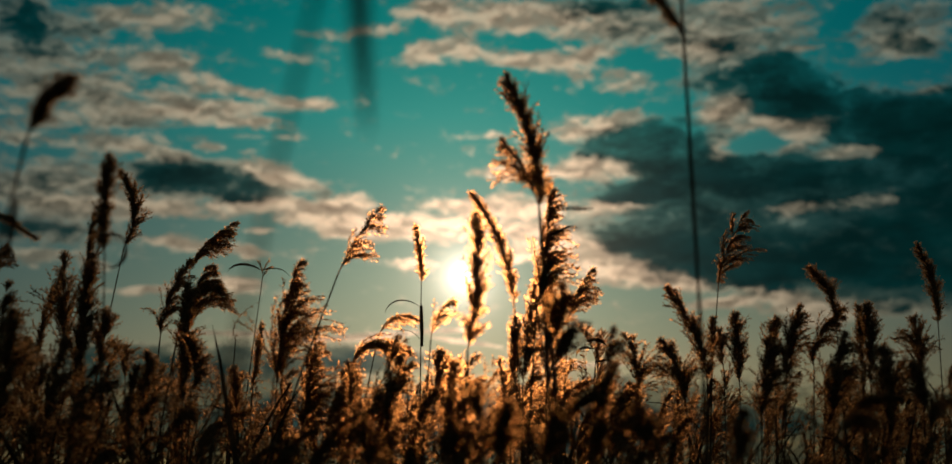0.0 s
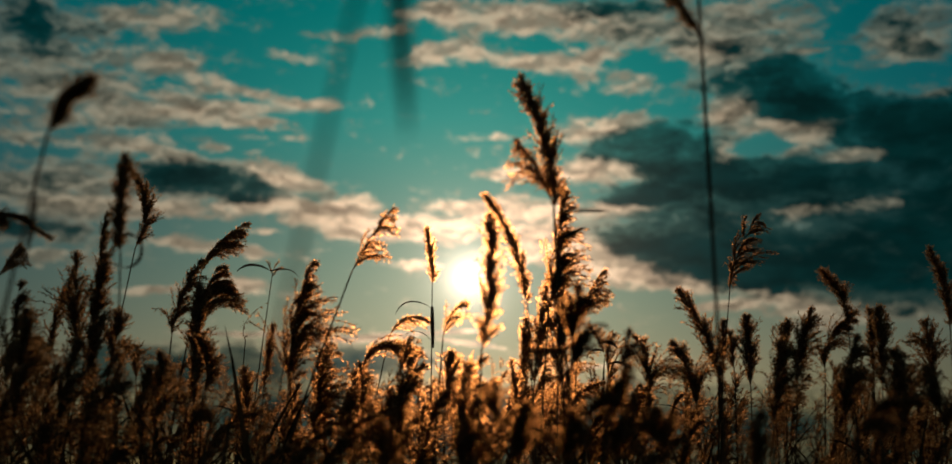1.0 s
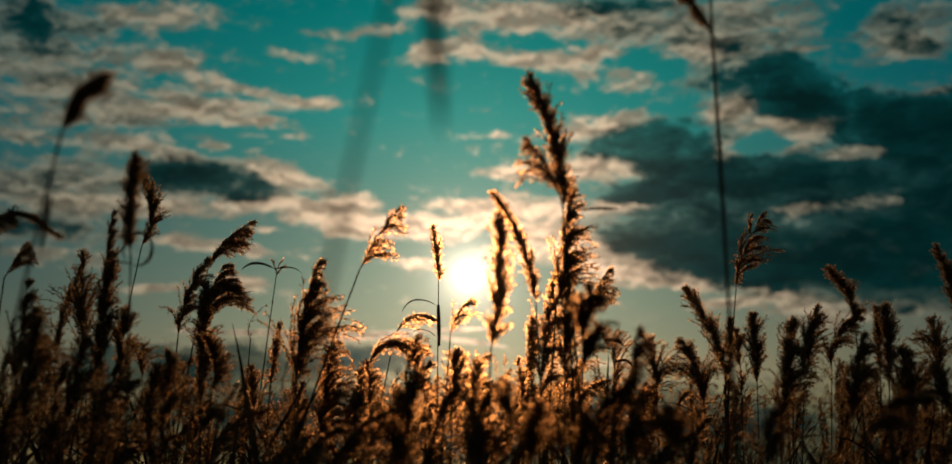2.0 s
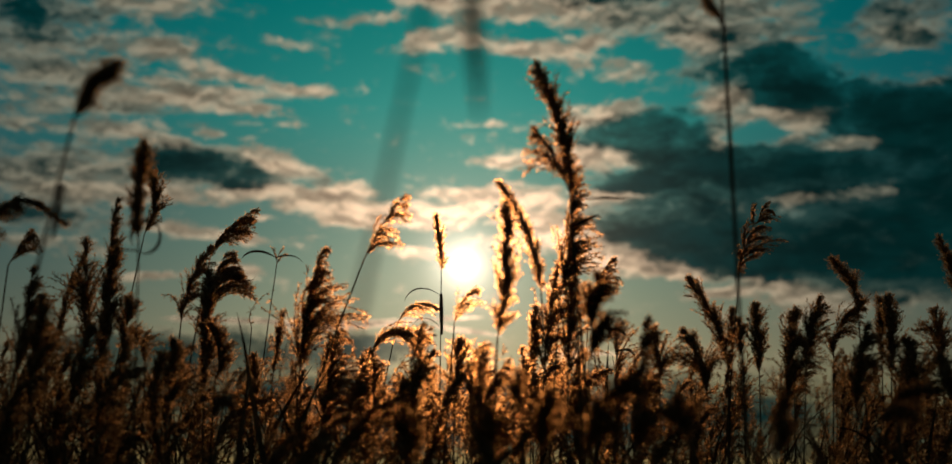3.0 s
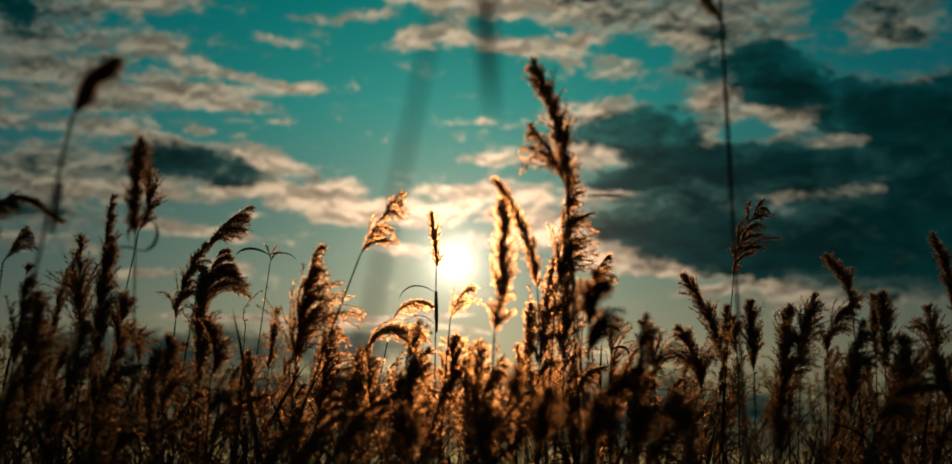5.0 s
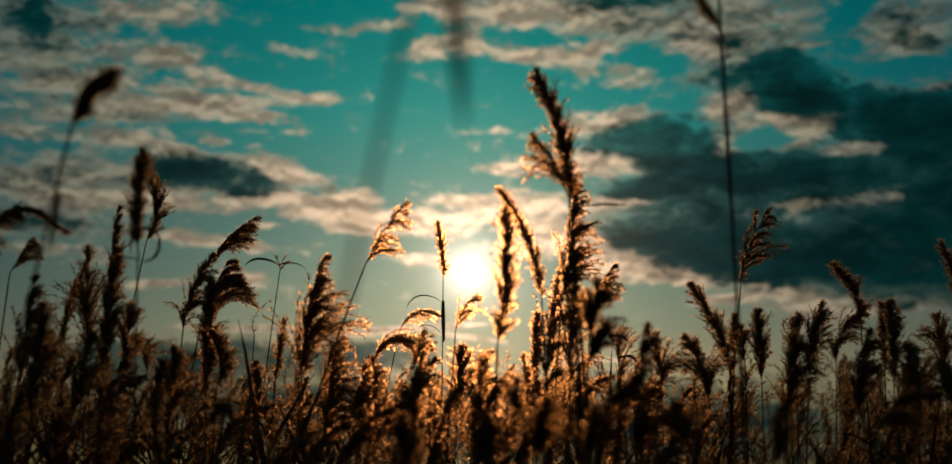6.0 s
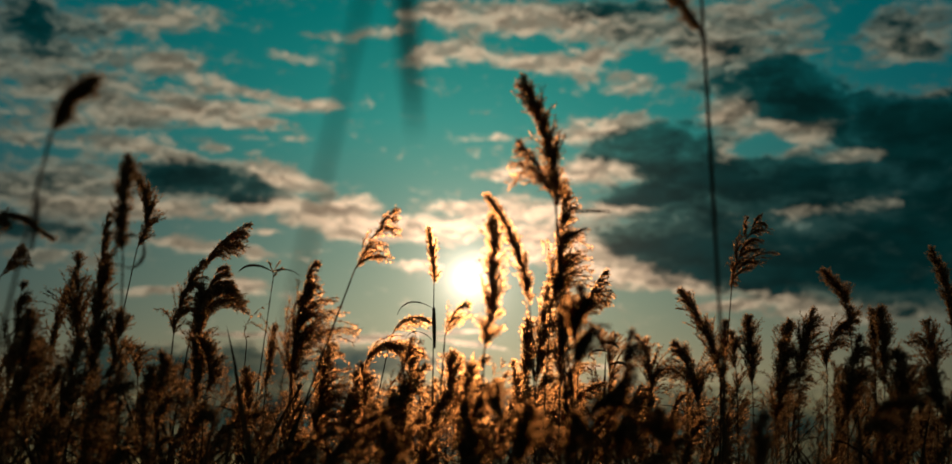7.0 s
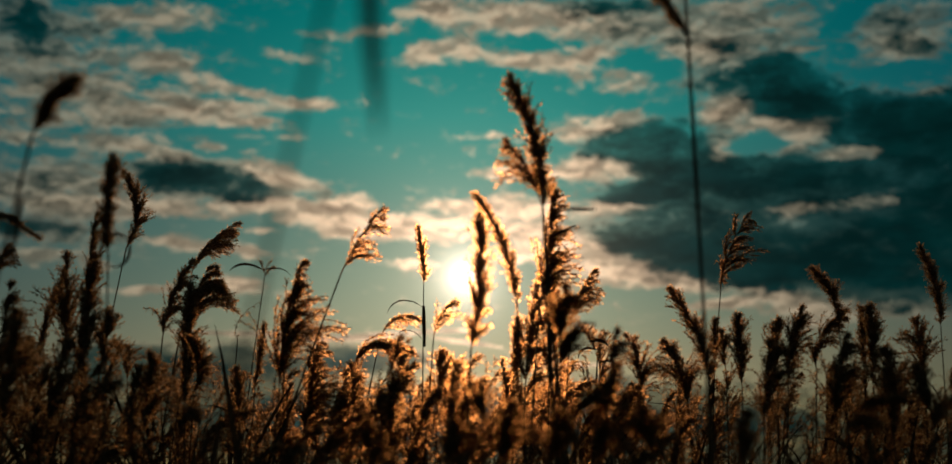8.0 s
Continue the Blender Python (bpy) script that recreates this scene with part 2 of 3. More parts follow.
lit = n.mix(near, (0.146, 0.142, 0.100), (2.08, 1.34, 0.84))
dim = n.mix(near, (0.0003, 0.014, 0.0138), (0.010, 0.052, 0.050))
lit = n.vec("SCALE", lit, scale=relief)
mottle = n.span(n.noise(n.vec("MULTIPLY", torn, (0.35, 0.9, 1)), 0.8, 5, 0.6), 0.35, 0.7, 0.70, 1.4)
dim = n.vec("SCALE", dim, scale=mottle)
cloud = n.mix(core, lit, dim)
sky = n.mix(veil, clear, cloud)
halo = n.math("POWER", 0.37, n.math("DIVIDE", from_sun, 2.4))
disc = n.math("POWER", 0.37, n.math("DIVIDE", from_sun, 0.56))
glow = n.vec("SCALE", (1.0, 0.76, 0.52), scale=n.math("MULTIPLY", halo, 0.56))
glow = n.vec("ADD", glow, n.vec("SCALE", (1.0, 0.88, 0.70), scale=n.math("MULTIPLY", disc, 2.9)))
sky = n.mix(1.0, sky, glow, "ADD")
back = n.add("ShaderNodeBackground")
n.put(back.inputs["Color"], sky)
back.inputs["Strength"].default_value = 1.0
n.put(n.add("ShaderNodeOutputWorld").inputs["Surface"], back.outputs[0])


# ---- materials ----
def material(name):
    mat = bpy.data.materials.new(name)
    mat.use_nodes = True
    return mat, Nodes(mat.node_tree)


def thin_plant(name, dark, pale, forward, through_share, forward_share, rough=0.55):
    """Dry plant matter: a matt face, some light passing in all directions, and silky fibres that pass most light onwards."""
    mat, k = material(name)
    place = k.add("ShaderNodeTexCoord").outputs["Object"]
    chance = k.add("ShaderNodeObjectInfo").outputs["Random"]
    island = k.add("ShaderNodeNewGeometry").outputs["Random Per Island"]
    streak = k.noise(k.vec("MULTIPLY", place, (1, 1, 0.15)), 260, 3)
    blotch = k.noise(place, 22, 3)
    amount = k.math("ADD", k.math("MULTIPLY", streak, 0.35), k.math("MULTIPLY", blotch, 0.35))
    amount = k.math("ADD", amount, k.math("ADD", k.math("MULTIPLY", chance, 0.2), k.math("MULTIPLY", island, 0.3)))
    color = k.mix(k.span(amount, 0.3, 0.95), dark, pale)
    face = k.add("ShaderNodeBsdfDiffuse")
    k.put(face.inputs["Color"], color)
    face.inputs["Roughness"].default_value = 0.6
    passing = k.add("ShaderNodeBsdfTranslucent")
    k.put(passing.inputs["Color"], color)
    silky = k.add("ShaderNodeBsdfRefraction")
    k.put(silky.inputs["Color"], (*forward, 1))
    silky.inputs["Roughness"].default_value = rough
    silky.inputs["IOR"].default_value = 1.10
    one = k.add("ShaderNodeMixShader")
    one.inputs[0].default_value = through_share
    k.put(one.inputs[1], face.outputs[0])
    k.put(one.inputs[2], passing.outputs[0])
    two = k.add("ShaderNodeMixShader")
    two.inputs[0].default_value = forward_share
    k.put(two.inputs[1], one.outputs[0])
    k.put(two.inputs[2], silky.outputs[0])
    k.put(k.add("ShaderNodeOutputMaterial").inputs["Surface"], two.outputs[0])
    return mat


PLUME = thin_plant("reed_plume", (0.075, 0.043, 0.021), (0.23, 0.132, 0.064), (0.95, 0.45, 0.17), 0.32, 0.038, 0.74)
STEM = thin_plant("reed_stem", (0.045, 0.029, 0.016), (0.13, 0.088, 0.045), (0.8, 0.6, 0.3), 0.05, 0.0)
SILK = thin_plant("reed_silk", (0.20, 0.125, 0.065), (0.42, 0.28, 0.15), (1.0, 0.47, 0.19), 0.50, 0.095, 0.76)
LEAF = thin_plant("reed_leaf", (0.034, 0.023, 0.013), (0.095, 0.062, 0.033), (0.9, 0.55, 0.22), 0.05, 0.0, 0.6)


def ground_material():
    mat, k = material("marsh_soil")
    place = k.add("ShaderNodeTexCoord").outputs["Object"]
    big, small = k.noise(place, 0.7, 4), k.noise(place, 40, 5)
    color = k.mix(k.span(big, 0.35, 0.65), (0.035, 0.028, 0.018), (0.10, 0.078, 0.045))
    color = k.mix(k.span(small, 0.4, 0.7), color, (0.16, 0.12, 0.07))
    s = k.add("ShaderNodeBsdfPrincipled")
    k.put(s.inputs["Base Color"], color)
    s.inputs["Roughness"].default_value = 0.95
    b = k.add("ShaderNodeBump")
    b.inputs["Distance"].default_value = 0.02
    k.put(b.inputs["Height"], small)
    k.put(s.inputs["Normal"], b.outputs[0])
    k.put(k.add("ShaderNodeOutputMaterial").inputs["Surface"], s.outputs[0])
    return mat


SOIL = ground_material()

# ---- ground: one sheet out to the horizon, gently uneven near the reeds ----
def build_ground():
    edges = [0.0, 1, 2, 3, 4, 5, 6, 8, 11, 16, 25, 50, 120, 400, 1500, 4500]
    axis = [-e for e in edges[:0:-1]] + edges
    verts, faces, w = [], [], len(axis)
    for y in axis:
        for x in axis:
            lump = 0.05 * noise.noise((x * 0.5, y * 0.5, 3.0)) if abs(x) < 30 and abs(y) < 30 else 0.0
            verts.append((x, y, lump - 0.03))
    for j in range(w - 1):
        for i in range(w - 1):
            a = j * w + i
            faces.append((a, a + 1, a + w + 1, a + w))
    me = bpy.data.meshes.new("ground")
    me.from_pydata(verts, [], faces)
    me.materials.append(SOIL)
    for f in me.polygons:
        f.use_smooth = True
    return tagged(new("ground", me), "dark marsh soil under the reeds", "ground", kind="structure")


build_ground()


# ---- reeds ----
def part(name, made, mat, parent, label=""):
    """Links vertices and faces as one mesh object under a thing."""
    verts, faces, *hair = made
    silk = hair[0] if hair else []
    me = bpy.data.meshes.new(name)
    me.from_pydata([tuple(v) for v in verts], [], faces + silk)
    me.materials.append(mat)
    if silk:
        me.materials.append(SILK)
        me.polygons.foreach_set("material_index", [0] * len(faces) + [1] * len(silk))
    me.polygons.foreach_set("use_smooth", [True] * len(me.polygons))
    ob = new(name, me)
    ob.parent = parent
    return tagged(ob, label)


def tube(points, radii, sides=6, knots=()):
    """A tapering stalk along points, with a slight collar at each knot."""
    verts, faces = [], []
    for i, p in enumerate(points):
        t = (points[min(i + 1, len(points) - 1)] - points[max(i - 1, 0)]).normalized()
        u = t.cross(Vector((0, 1, 0.02))).normalized()
        v = t.cross(u)
        r = radii[i] * (1.35 if i in knots else 1.0)
        for s in range(sides):
            a = 2 * math.pi * s / sides
            verts.append(p + u * (r * math.cos(a)) + v * (r * math.sin(a)))
    for i in range(len(points) - 1):
        for s in range(sides):
            a, b = i * sides + s, i * sides + (s + 1) % sides
            faces.append((a, b, b + sides, a + sides))
    last = (len(points) - 1) * sides
    faces.append(tuple(last + s for s in range(sides)))
    return verts, faces


def blade(rng, root, heading, length, width, rise, fall, curl=0.0, steps=10):
    """A dry reed leaf: a folded, tapering strip that rises from the stalk and falls over."""
    verts, faces = [], []
    p = Vector(root)
    out = Vector((math.cos(heading), math.sin(heading), 0))
    across = Vector((-out.y, out.x, 0))
    pitch, twist = rise, rng.uniform(-0.5, 0.5)
    for i in range(steps + 1):
        s = i / steps
        step = out * math.cos(pitch) + Vector((0, 0, 1)) * math.sin(pitch)
        lift = step.cross(across)
        a = across * math.cos(twist * s * 3) + lift * math.sin(twist * s * 3)
        w = width * (0.35 + 0.65 * min(1.0, s * 5)) * (1 - s ** 2.2) * 0.5 + 0.0003
        verts += [p - a * w, p + lift * (-w * 0.45), p + a * w]
        if i:
            k = 3 * i
            faces += [(k - 3, k - 2, k + 1, k), (k - 2, k - 1, k + 2, k + 1)]
        p = p + step * (length / steps)
        pitch -= fall * (0.35 + 1.3 * s) / steps + curl / steps + rng.uniform(-0.06, 0.06)
    return verts, faces


def spikelet(verts, faces, silk, rng, p, way, size, hairs):
    """One seed tuft: a narrow folded husk, most with a fan of silky hair beside it."""
    side = way.cross(Vector((rng.uniform(-1, 1), rng.uniform(-1, 1), rng.uniform(-1, 1)))).normalized()
    up = way.cross(side)
    k = len(verts)
    w = size * rng.uniform(0.09, 0.15)
    verts += [p, p + way * (size * 0.4) + side * w, p + way * size, p + way * (size * 0.45) - side * w + up * (w * 0.8)]
    faces += [(k, k + 1, k + 2), (k, k + 2, k + 3)]
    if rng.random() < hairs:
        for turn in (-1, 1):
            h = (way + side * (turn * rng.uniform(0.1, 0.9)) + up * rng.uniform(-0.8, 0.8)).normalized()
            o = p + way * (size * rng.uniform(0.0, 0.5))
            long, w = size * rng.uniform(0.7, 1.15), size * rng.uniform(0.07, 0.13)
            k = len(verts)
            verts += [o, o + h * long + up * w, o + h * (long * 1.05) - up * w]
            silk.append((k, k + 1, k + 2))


STYLES = {  # tiers a metre, branchlets a tier, length, spread, droop, sideways jitter
    "dense": (62, 17, 1.40, 0.32, 0.50, 0.95),
    "plume": (46, 21, 2.4, 0.32, 1.15, 0.95),
    "open": (100, 7, 1.9, 0.62, 1.05, 0.08),
}


# hairs: share of tufts with pale silk, raised to imitate backlight, cut to imitate shade
def plume(rng, axis, reach, side, dens, style, coarse=1.0, hairs=0.75):
    """A seed plume round the upper stalk: tiers of branchlets that rise, sweep aside and droop, hung with seed tufts."""
    sprays = []
    length = sum((axis[i + 1] - axis[i]).length for i in range(len(axis) - 1))
    rate, bunch, longest, spread, droops, jitter = STYLES[style]
    loose = 0.3 if style == "open" else 1.0        # an open plume keeps its branchlets in tidy tapering locks
    hairs *= 0.2 if style == "open" else 1.0
    if style == "dense":                               # slim ears have finer tiers
        finer = min(2.8, max(1.0, (0.045 / reach) ** 1.5))
        rate, bunch = rate * finer, bunch / finer ** 0.6
    tiers = max(2, round(rate * length))
    bunch = max(2, round(bunch * dens))
    phase = rng.uniform(0, 6)
    for b in range(tiers):
        verts, faces, silk = [], [], []
        sprays.append((verts, faces, silk))
        at = (b + 0.7 * rng.random()) / tiers
        turn = phase + b * 2.4 + rng.uniform(-0.5, 0.5)
        tier_size, tier_droop = rng.uniform(0.55, 1.3), droops * rng.uniform(0.5, 1.4)
        for _ in range(bunch):
            s = min(0.995, at + rng.uniform(0, 0.8 / tiers))
            if style == "dense":
                shape = 0.30 + 0.70 * math.sin(math.pi * min(1, 0.16 + 0.80 * s))
            elif style == "plume":
                shape = 0.22 + 0.78 * (1 - s) ** 0.8
            else:
                shape = 1.0 - 0.5 * s
            f = s * (len(axis) - 1)
            i = min(int(f), len(axis) - 2)
            root = axis[i].lerp(axis[i + 1], f - i)
            along = (axis[i + 1] - axis[i]).normalized()
            a = turn + rng.gauss(0, jitter)
            out = Vector((math.cos(a) + 0.2 + side * 1.5, math.sin(a), 0)).normalized()
            out = (out - along * out.dot(along)).normalized()
            long = min(reach * shape * tier_size * rng.uniform(0.45, 1.15) * longest, (1 - s) * length * (0.9 if style == "open" else 0.78) + reach * (0.45 if style == "open" else 0.27))
            way = (along + out * (spread * (1.0 if style == "dense" else 1.25 - 0.5 * s) * (tier_size if style == "open" else rng.uniform(0.5, 1.4)))).normalized()
            droop = tier_droop * rng.uniform(0.7, 1.2) * (1.25 - 0.5 * s)
            steps = 4 if style == "dense" else 6
            p, track = root.copy(), [root.copy()]
            for j in range(steps):
                p = p + way * (long / steps)
                track.append(p.copy())
                g = (j + 1) / steps
                pull = Vector((0.12 + side * 0.35, 0, -0.62)) * (droop * (0.3 + 1.2 * g))
                way = (way + (pull + Vector((rng.gauss(0, .15), rng.gauss(0, .15), rng.gauss(0, .1))) * loose) * (2.2 / steps)).normalized()
            k = len(verts)
            for j, q in enumerate(track):
                r = 0.0004 * (1.25 - j / steps)
                verts += [q + Vector((r, 0, 0)), q + Vector((-r, r * 0.5, 0))]
                if j:
                    m = k + 2 * j
                    faces.append((m - 2, m - 1, m + 1, m))
            tufts = max(3, int(long / (0.0023 * coarse)))
            for q in range(tufts):
                g = (0.10 + 0.90 * (q + rng.random()) / tufts) * steps
                j = min(int(g), steps - 1)
                o = track[j].lerp(track[j + 1], g - j)
                d = (track[j + 1] - track[j]).normalized()
                d = (d + Vector((rng.gauss(0, .28), rng.gauss(0, .28), rng.gauss(0, .24) - 0.05)) * loose).normalized()
                spikelet(verts, faces, silk, rng, o, d, rng.uniform(0.0048, 0.0088) * coarse ** 0.75, hairs)
    return sprays


def reed_thing(seed, base, tip, bow, foot, slope, reach, side, dens, style, label, leaves, arch, coarse=1.0, thick=0.0, nod=0.0, hairs=0.65):
    """A reed: an Empty at its foot, with stalk, seed plume and leaves. base: where the plume begins; tip: the plume's
    reach across and up from there; bow: sideways bulge of the plume; foot: x at the ground; slope: the stalk's lean under the plume."""
    rng = random.Random(seed)
    root = Vector((foot, base[1] + rng.uniform(-0.06, 0.06), -0.03))
    thing = new("reed")
    thing.location = root
    b = Vector(base) - root
    height = b.z
    lean = Vector((slope, 0, 1))
    ctrl = b - lean * (height * 0.45)
    stalk = []
    for i in range(15):
        s = i / 14
        stalk.append(Vector((0, 0, 0)) * (1 - s) ** 2 + ctrl * (2 * s * (1 - s)) + b * s * s)
    t = Vector((tip[0], rng.uniform(-0.25, 0.25) * abs(tip[1]), tip[1]))
    axis = []
    for i in range(13):
        s = i / 12
        c = b + t * 0.5 + Vector((bow * 2, 0, 0))
        p = b * (1 - s) ** 2 + c * (2 * s * (1 - s)) + (b + t) * s * s
        p += Vector((0.12, 0, -0.16)) * (nod * abs(tip[1]) * s ** 3)
        p.z += arch * abs(tip[0]) * math.sin(math.pi * s) * 0.8
        axis.append(p)
    thick = thick or rng.uniform(0.0019, 0.0027)
    pts = stalk + axis[1:]
    rad = [thick * (1 - 0.45 * i / 14) for i in range(15)] + [thick * 0.5 * (1 - 0.85 * i / 12) for i in range(1, 13)]
    part("stem", tube(pts[:15], rad[:15], 6, (4, 7, 10, 12)), STEM, thing)
    head = part("plume", tube(pts[14:], rad[14:], 5), PLUME, thing)
    for made in plume(rng, axis, reach, side, dens, style, coarse, hairs):
        part("spray", made, PLUME, head)
    for i in range(leaves):
        s = rng.uniform(0.5, 0.86)
        f = s * 14
        j = min(int(f), 13)
        r = stalk[j].lerp(stalk[j + 1], f - j)
        made = blade(rng, r, rng.choice((0, math.pi)) + rng.uniform(-0.9, 0.9), rng.uniform(0.13, 0.28), rng.uniform(0.007, 0.013),
                     rng.uniform(0.5, 1.35), rng.uniform(1.2, 3.2))
        part("leaf", made, LEAF, thing, "dry curled leaf blade")
    return tagged(thing, label, "reed", "reeds in the bed")


seeds = iter(range(100, 10000))


def reed(base, tip, bow, foot, slope, reach, side, dens, style, label, leaves, arch, thick=0.0, hairs=0.65):
    return reed_thing(next(seeds), base, tip, bow, foot, slope, reach, side, dens, style, label, leaves, arch, 1.05, thick, 0.0, hairs)


def leaf(thing, root, heading, length, width, rise, fall, curl=0.0, label="dry curled leaf blade"):
    """One more leaf on a reed, rooted at a place in the world."""
    made = blade(random.Random(next(seeds)), Vector(root) - thing.location, radians(heading), length, width, radians(rise), radians(fall), radians(curl), 16)
    return part("leaf", made, LEAF, thing, label)


def sheath(thing, low, high, radius):
    """The dark wrapped sheath of an old leaf round the stalk."""
    a, b = Vector(low) - thing.location, Vector(high) - thing.location
    made = tube([a.lerp(b, i / 5) for i in range(6)], [radius * f for f in (0.55, 0.8, 1.0, 1.0, 0.9, 0.7)], 7)
    return part("sheath", made, LEAF, thing, "dark wrapped leaf sheath")


reed((-0.711, 2.385, 1.887), (0.008, 0.182), -0.004, -0.944, 0.199, 0.028, 0.5, 0.8, "dense", "dry reed with a narrow closed brown seed plume", 2, 0.0)
reed((-0.810, 2.601, 1.817), (-0.001, 0.205), 0.000, -0.891, 0.072, 0.050, -0.2, 0.8, "plume", "dry reed with a full feathery brown plume", 2, 0.0)
reed((-0.894, 2.699, 1.837), (0.034, 0.171), -0.010, -0.959, 0.057, 0.027, 0, 0.72, "dense", "dry reed with a narrow closed brown seed plume", 1, 0.0)
reed((-0.804, 2.208, 1.743), (0.014, 0.169), 0.000, -0.827, 0.021, 0.037, 0.4, 1.08, "plume", "dry reed with a full feathery brown plume", 1, 0.0)
reed((-0.856, 2.274, 1.936), (0.026, 0.062), 0.000, -0.943, 0.072, 0.034, 0.8, 0.6, "plume", "dry reed with a full feathery brown plume", 1, 0.0)
reed((-0.606, 2.767, 2.024), (0.082, 0.103), -0.018, -0.805, 0.159, 0.064, 0.9, 0.8, "plume", "dry reed with a full feathery brown plume", 1, 0.0)
reed((-0.608, 2.793, 1.885), (0.019, 0.152), -0.013, -0.781, 0.148, 0.100, 1, 1.0, "plume", "dry reed with a full feathery brown plume", 1, 0.0)
reed((-0.645, 2.693, 1.875), (0.048, 0.159), -0.010, -0.717, 0.062, 0.044, 0, 1.0, "plume", "dry reed with a full feathery brown plume", 2, 0.0)
reed((-0.577, 2.617, 1.736), (-0.007, 0.235), 0.000, -0.545, -0.030, 0.053, 0, 1.44, "dense", "dry reed with a full feathery brown plume", 2, 0.0)
reed((-0.496, 2.312, 1.741), (-0.014, 0.093), 0.011, -0.519, 0.021, 0.032, 0.8, 1.08, "dense", "dry reed with a narrow closed brown seed plume", 1, 0.0)
stalk = reed((-0.630, 3.858, 2.175), (0.003, 0.028), 0.000, -0.782, 0.113, 0.061, 0, 0.8, "open", "tall thin reed with an open branching plume", 0, 0.0)
leaf(stalk, (-0.632, 3.853, 2.200), 180, 0.111, 0.0150, 30, 105, 0)
leaf(stalk, (-0.632, 3.853, 2.200), 0, 0.093, 0.0150, 20, 85, 0)
reed((-0.618, 3.392, 1.947), (0.046, 0.098), -0.025, -0.674, 0.047, 0.005, 0, 0.03, "open", "bare dry reed stalk with a hooked tip", 0, 0.0)
reed((-0.456, 2.712, 1.778), (0.018, 0.122), 0.000, -0.508, 0.047, 0.022, 0, 0.7, "dense", "dry reed with a narrow closed brown seed plume", 2, 0.0)
# 0.9 silk on the sunward reeds puts the backlit glow into the plume itself
reed((-0.362, 2.412, 1.753), (0.037, 0.224), -0.009, -0.405, 0.062, 0.056, 0.32, 0.92, "plume", "sunlit dry reed with a feathery plume, golden glow added by extra silk", 2, 0.0, 0.0, 0.9)
reed((-0.241, 2.274, 1.944), (0.067, 0.118), -0.006, -0.682, 0.367, 0.034, 0.35, 0.48, "plume", "sunlit dry reed with a feathery plume, golden glow added by extra silk", 1, 0.0, 0.0, 0.9)
reed((-0.341, 2.582, 1.659), (0.030, 0.202), 0.000, -0.373, 0.031, 0.040, 0.3, 0.96, "plume", "sunlit dry reed with a feathery plume, golden glow added by extra silk", 1, 0.0, 0.0, 0.9)
stalk = reed((-0.116, 2.773, 2.001), (-0.013, 0.116), 0.005, -0.117, 0.001, 0.019, 0, 0.64, "dense", "sunlit dry reed with a feathery plume, golden glow added by extra silk", 1, 0.0, 0.0, 0.9)
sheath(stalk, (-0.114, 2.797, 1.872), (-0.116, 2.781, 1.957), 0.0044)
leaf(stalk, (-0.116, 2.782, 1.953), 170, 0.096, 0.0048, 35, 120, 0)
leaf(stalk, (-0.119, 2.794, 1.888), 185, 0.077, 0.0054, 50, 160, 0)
reed((-0.082, 2.395, 1.846), (0.038, 0.071), -0.009, -0.165, 0.072, 0.033, 0.2, 0.40, "plume", "sunlit dry reed with a feathery plume, golden glow added by extra silk", 1, 0.0, 0.0, 0.9)
reed((0.061, 2.086, 1.868), (-0.065, 0.180), 0.014, 0.125, -0.055, 0.019, 0, 0.64, "dense", "sunlit dry reed with a feathery plume, golden glow added by extra silk", 1, 0.0, 0.0, 0.9)
stalk = reed((0.110, 2.385, 1.901), (0.022, 0.208), 0.007, 0.025, 0.072, 0.040, 0.25, 1.04, "plume", "sunlit dry reed with a feathery plume, golden glow added by extra silk", 1, 0.0, 0.0, 0.9)
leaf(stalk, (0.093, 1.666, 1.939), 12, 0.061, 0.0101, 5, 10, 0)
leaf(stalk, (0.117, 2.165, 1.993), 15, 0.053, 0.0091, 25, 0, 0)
reed((0.092, 2.613, 1.774), (0.029, 0.223), -0.000, 0.068, 0.021, 0.050, 0, 0.80, "plume", "sunlit dry reed with a feathery plume, golden glow added by extra silk", 1, 0.0, 0.0, 0.9)
reed((0.133, 2.512, 1.767), (0.011, 0.203), -0.000, 0.110, 0.021, 0.048, 0, 0.80, "plume", "sunlit dry reed with a feathery plume, golden glow added by extra silk", 1, 0.0, 0.0, 0.9)
# silk cut to 0.02 on the near reeds, so shade is built into their plumes
reed((0.095, 1.604, 1.728), (0.008, 0.094), -0.000, 0.072, 0.021, 0.025, 0.1, 3.2, "plume", "reed close by with a dark ragged plume", 0, 0.0, 0.0, 0.02)
reed((0.188, 2.691, 1.903), (0.047, 0.116), -0.010, 0.103, 0.072, 0.040, 0.7, 0.64, "plume", "sunlit dry reed with a feathery plume, golden glow added by extra silk", 1, 0.0, 0.0, 0.9)
stalk = reed((0.2333, 1.450, 2.255), (-0.010, 0.13), 0.004, 0.288, -0.030, 0.016, 0, 0.6, "dense", "tall reed with a slim dark plume", 0, 0, 0.0030)
branch = part("side_shoot", tube([Vector(p) - stalk.location for p in ((0.2402, 1.450, 2.092), (0.2311, 1.450, 2.110), (0.2161, 1.450, 2.135))], [0.0020, 0.0016, 0.0009], 5), STEM, stalk)
for made in plume(random.Random(3), [Vector(p) - stalk.location for p in ((0.2364, 1.450, 2.101), (0.2257, 1.450, 2.122), (0.2118, 1.450, 2.142), (0.1946, 1.450, 2.154))], 0.015, -0.3, 0.9, "dense"):
    part("spray", made, PLUME, branch)
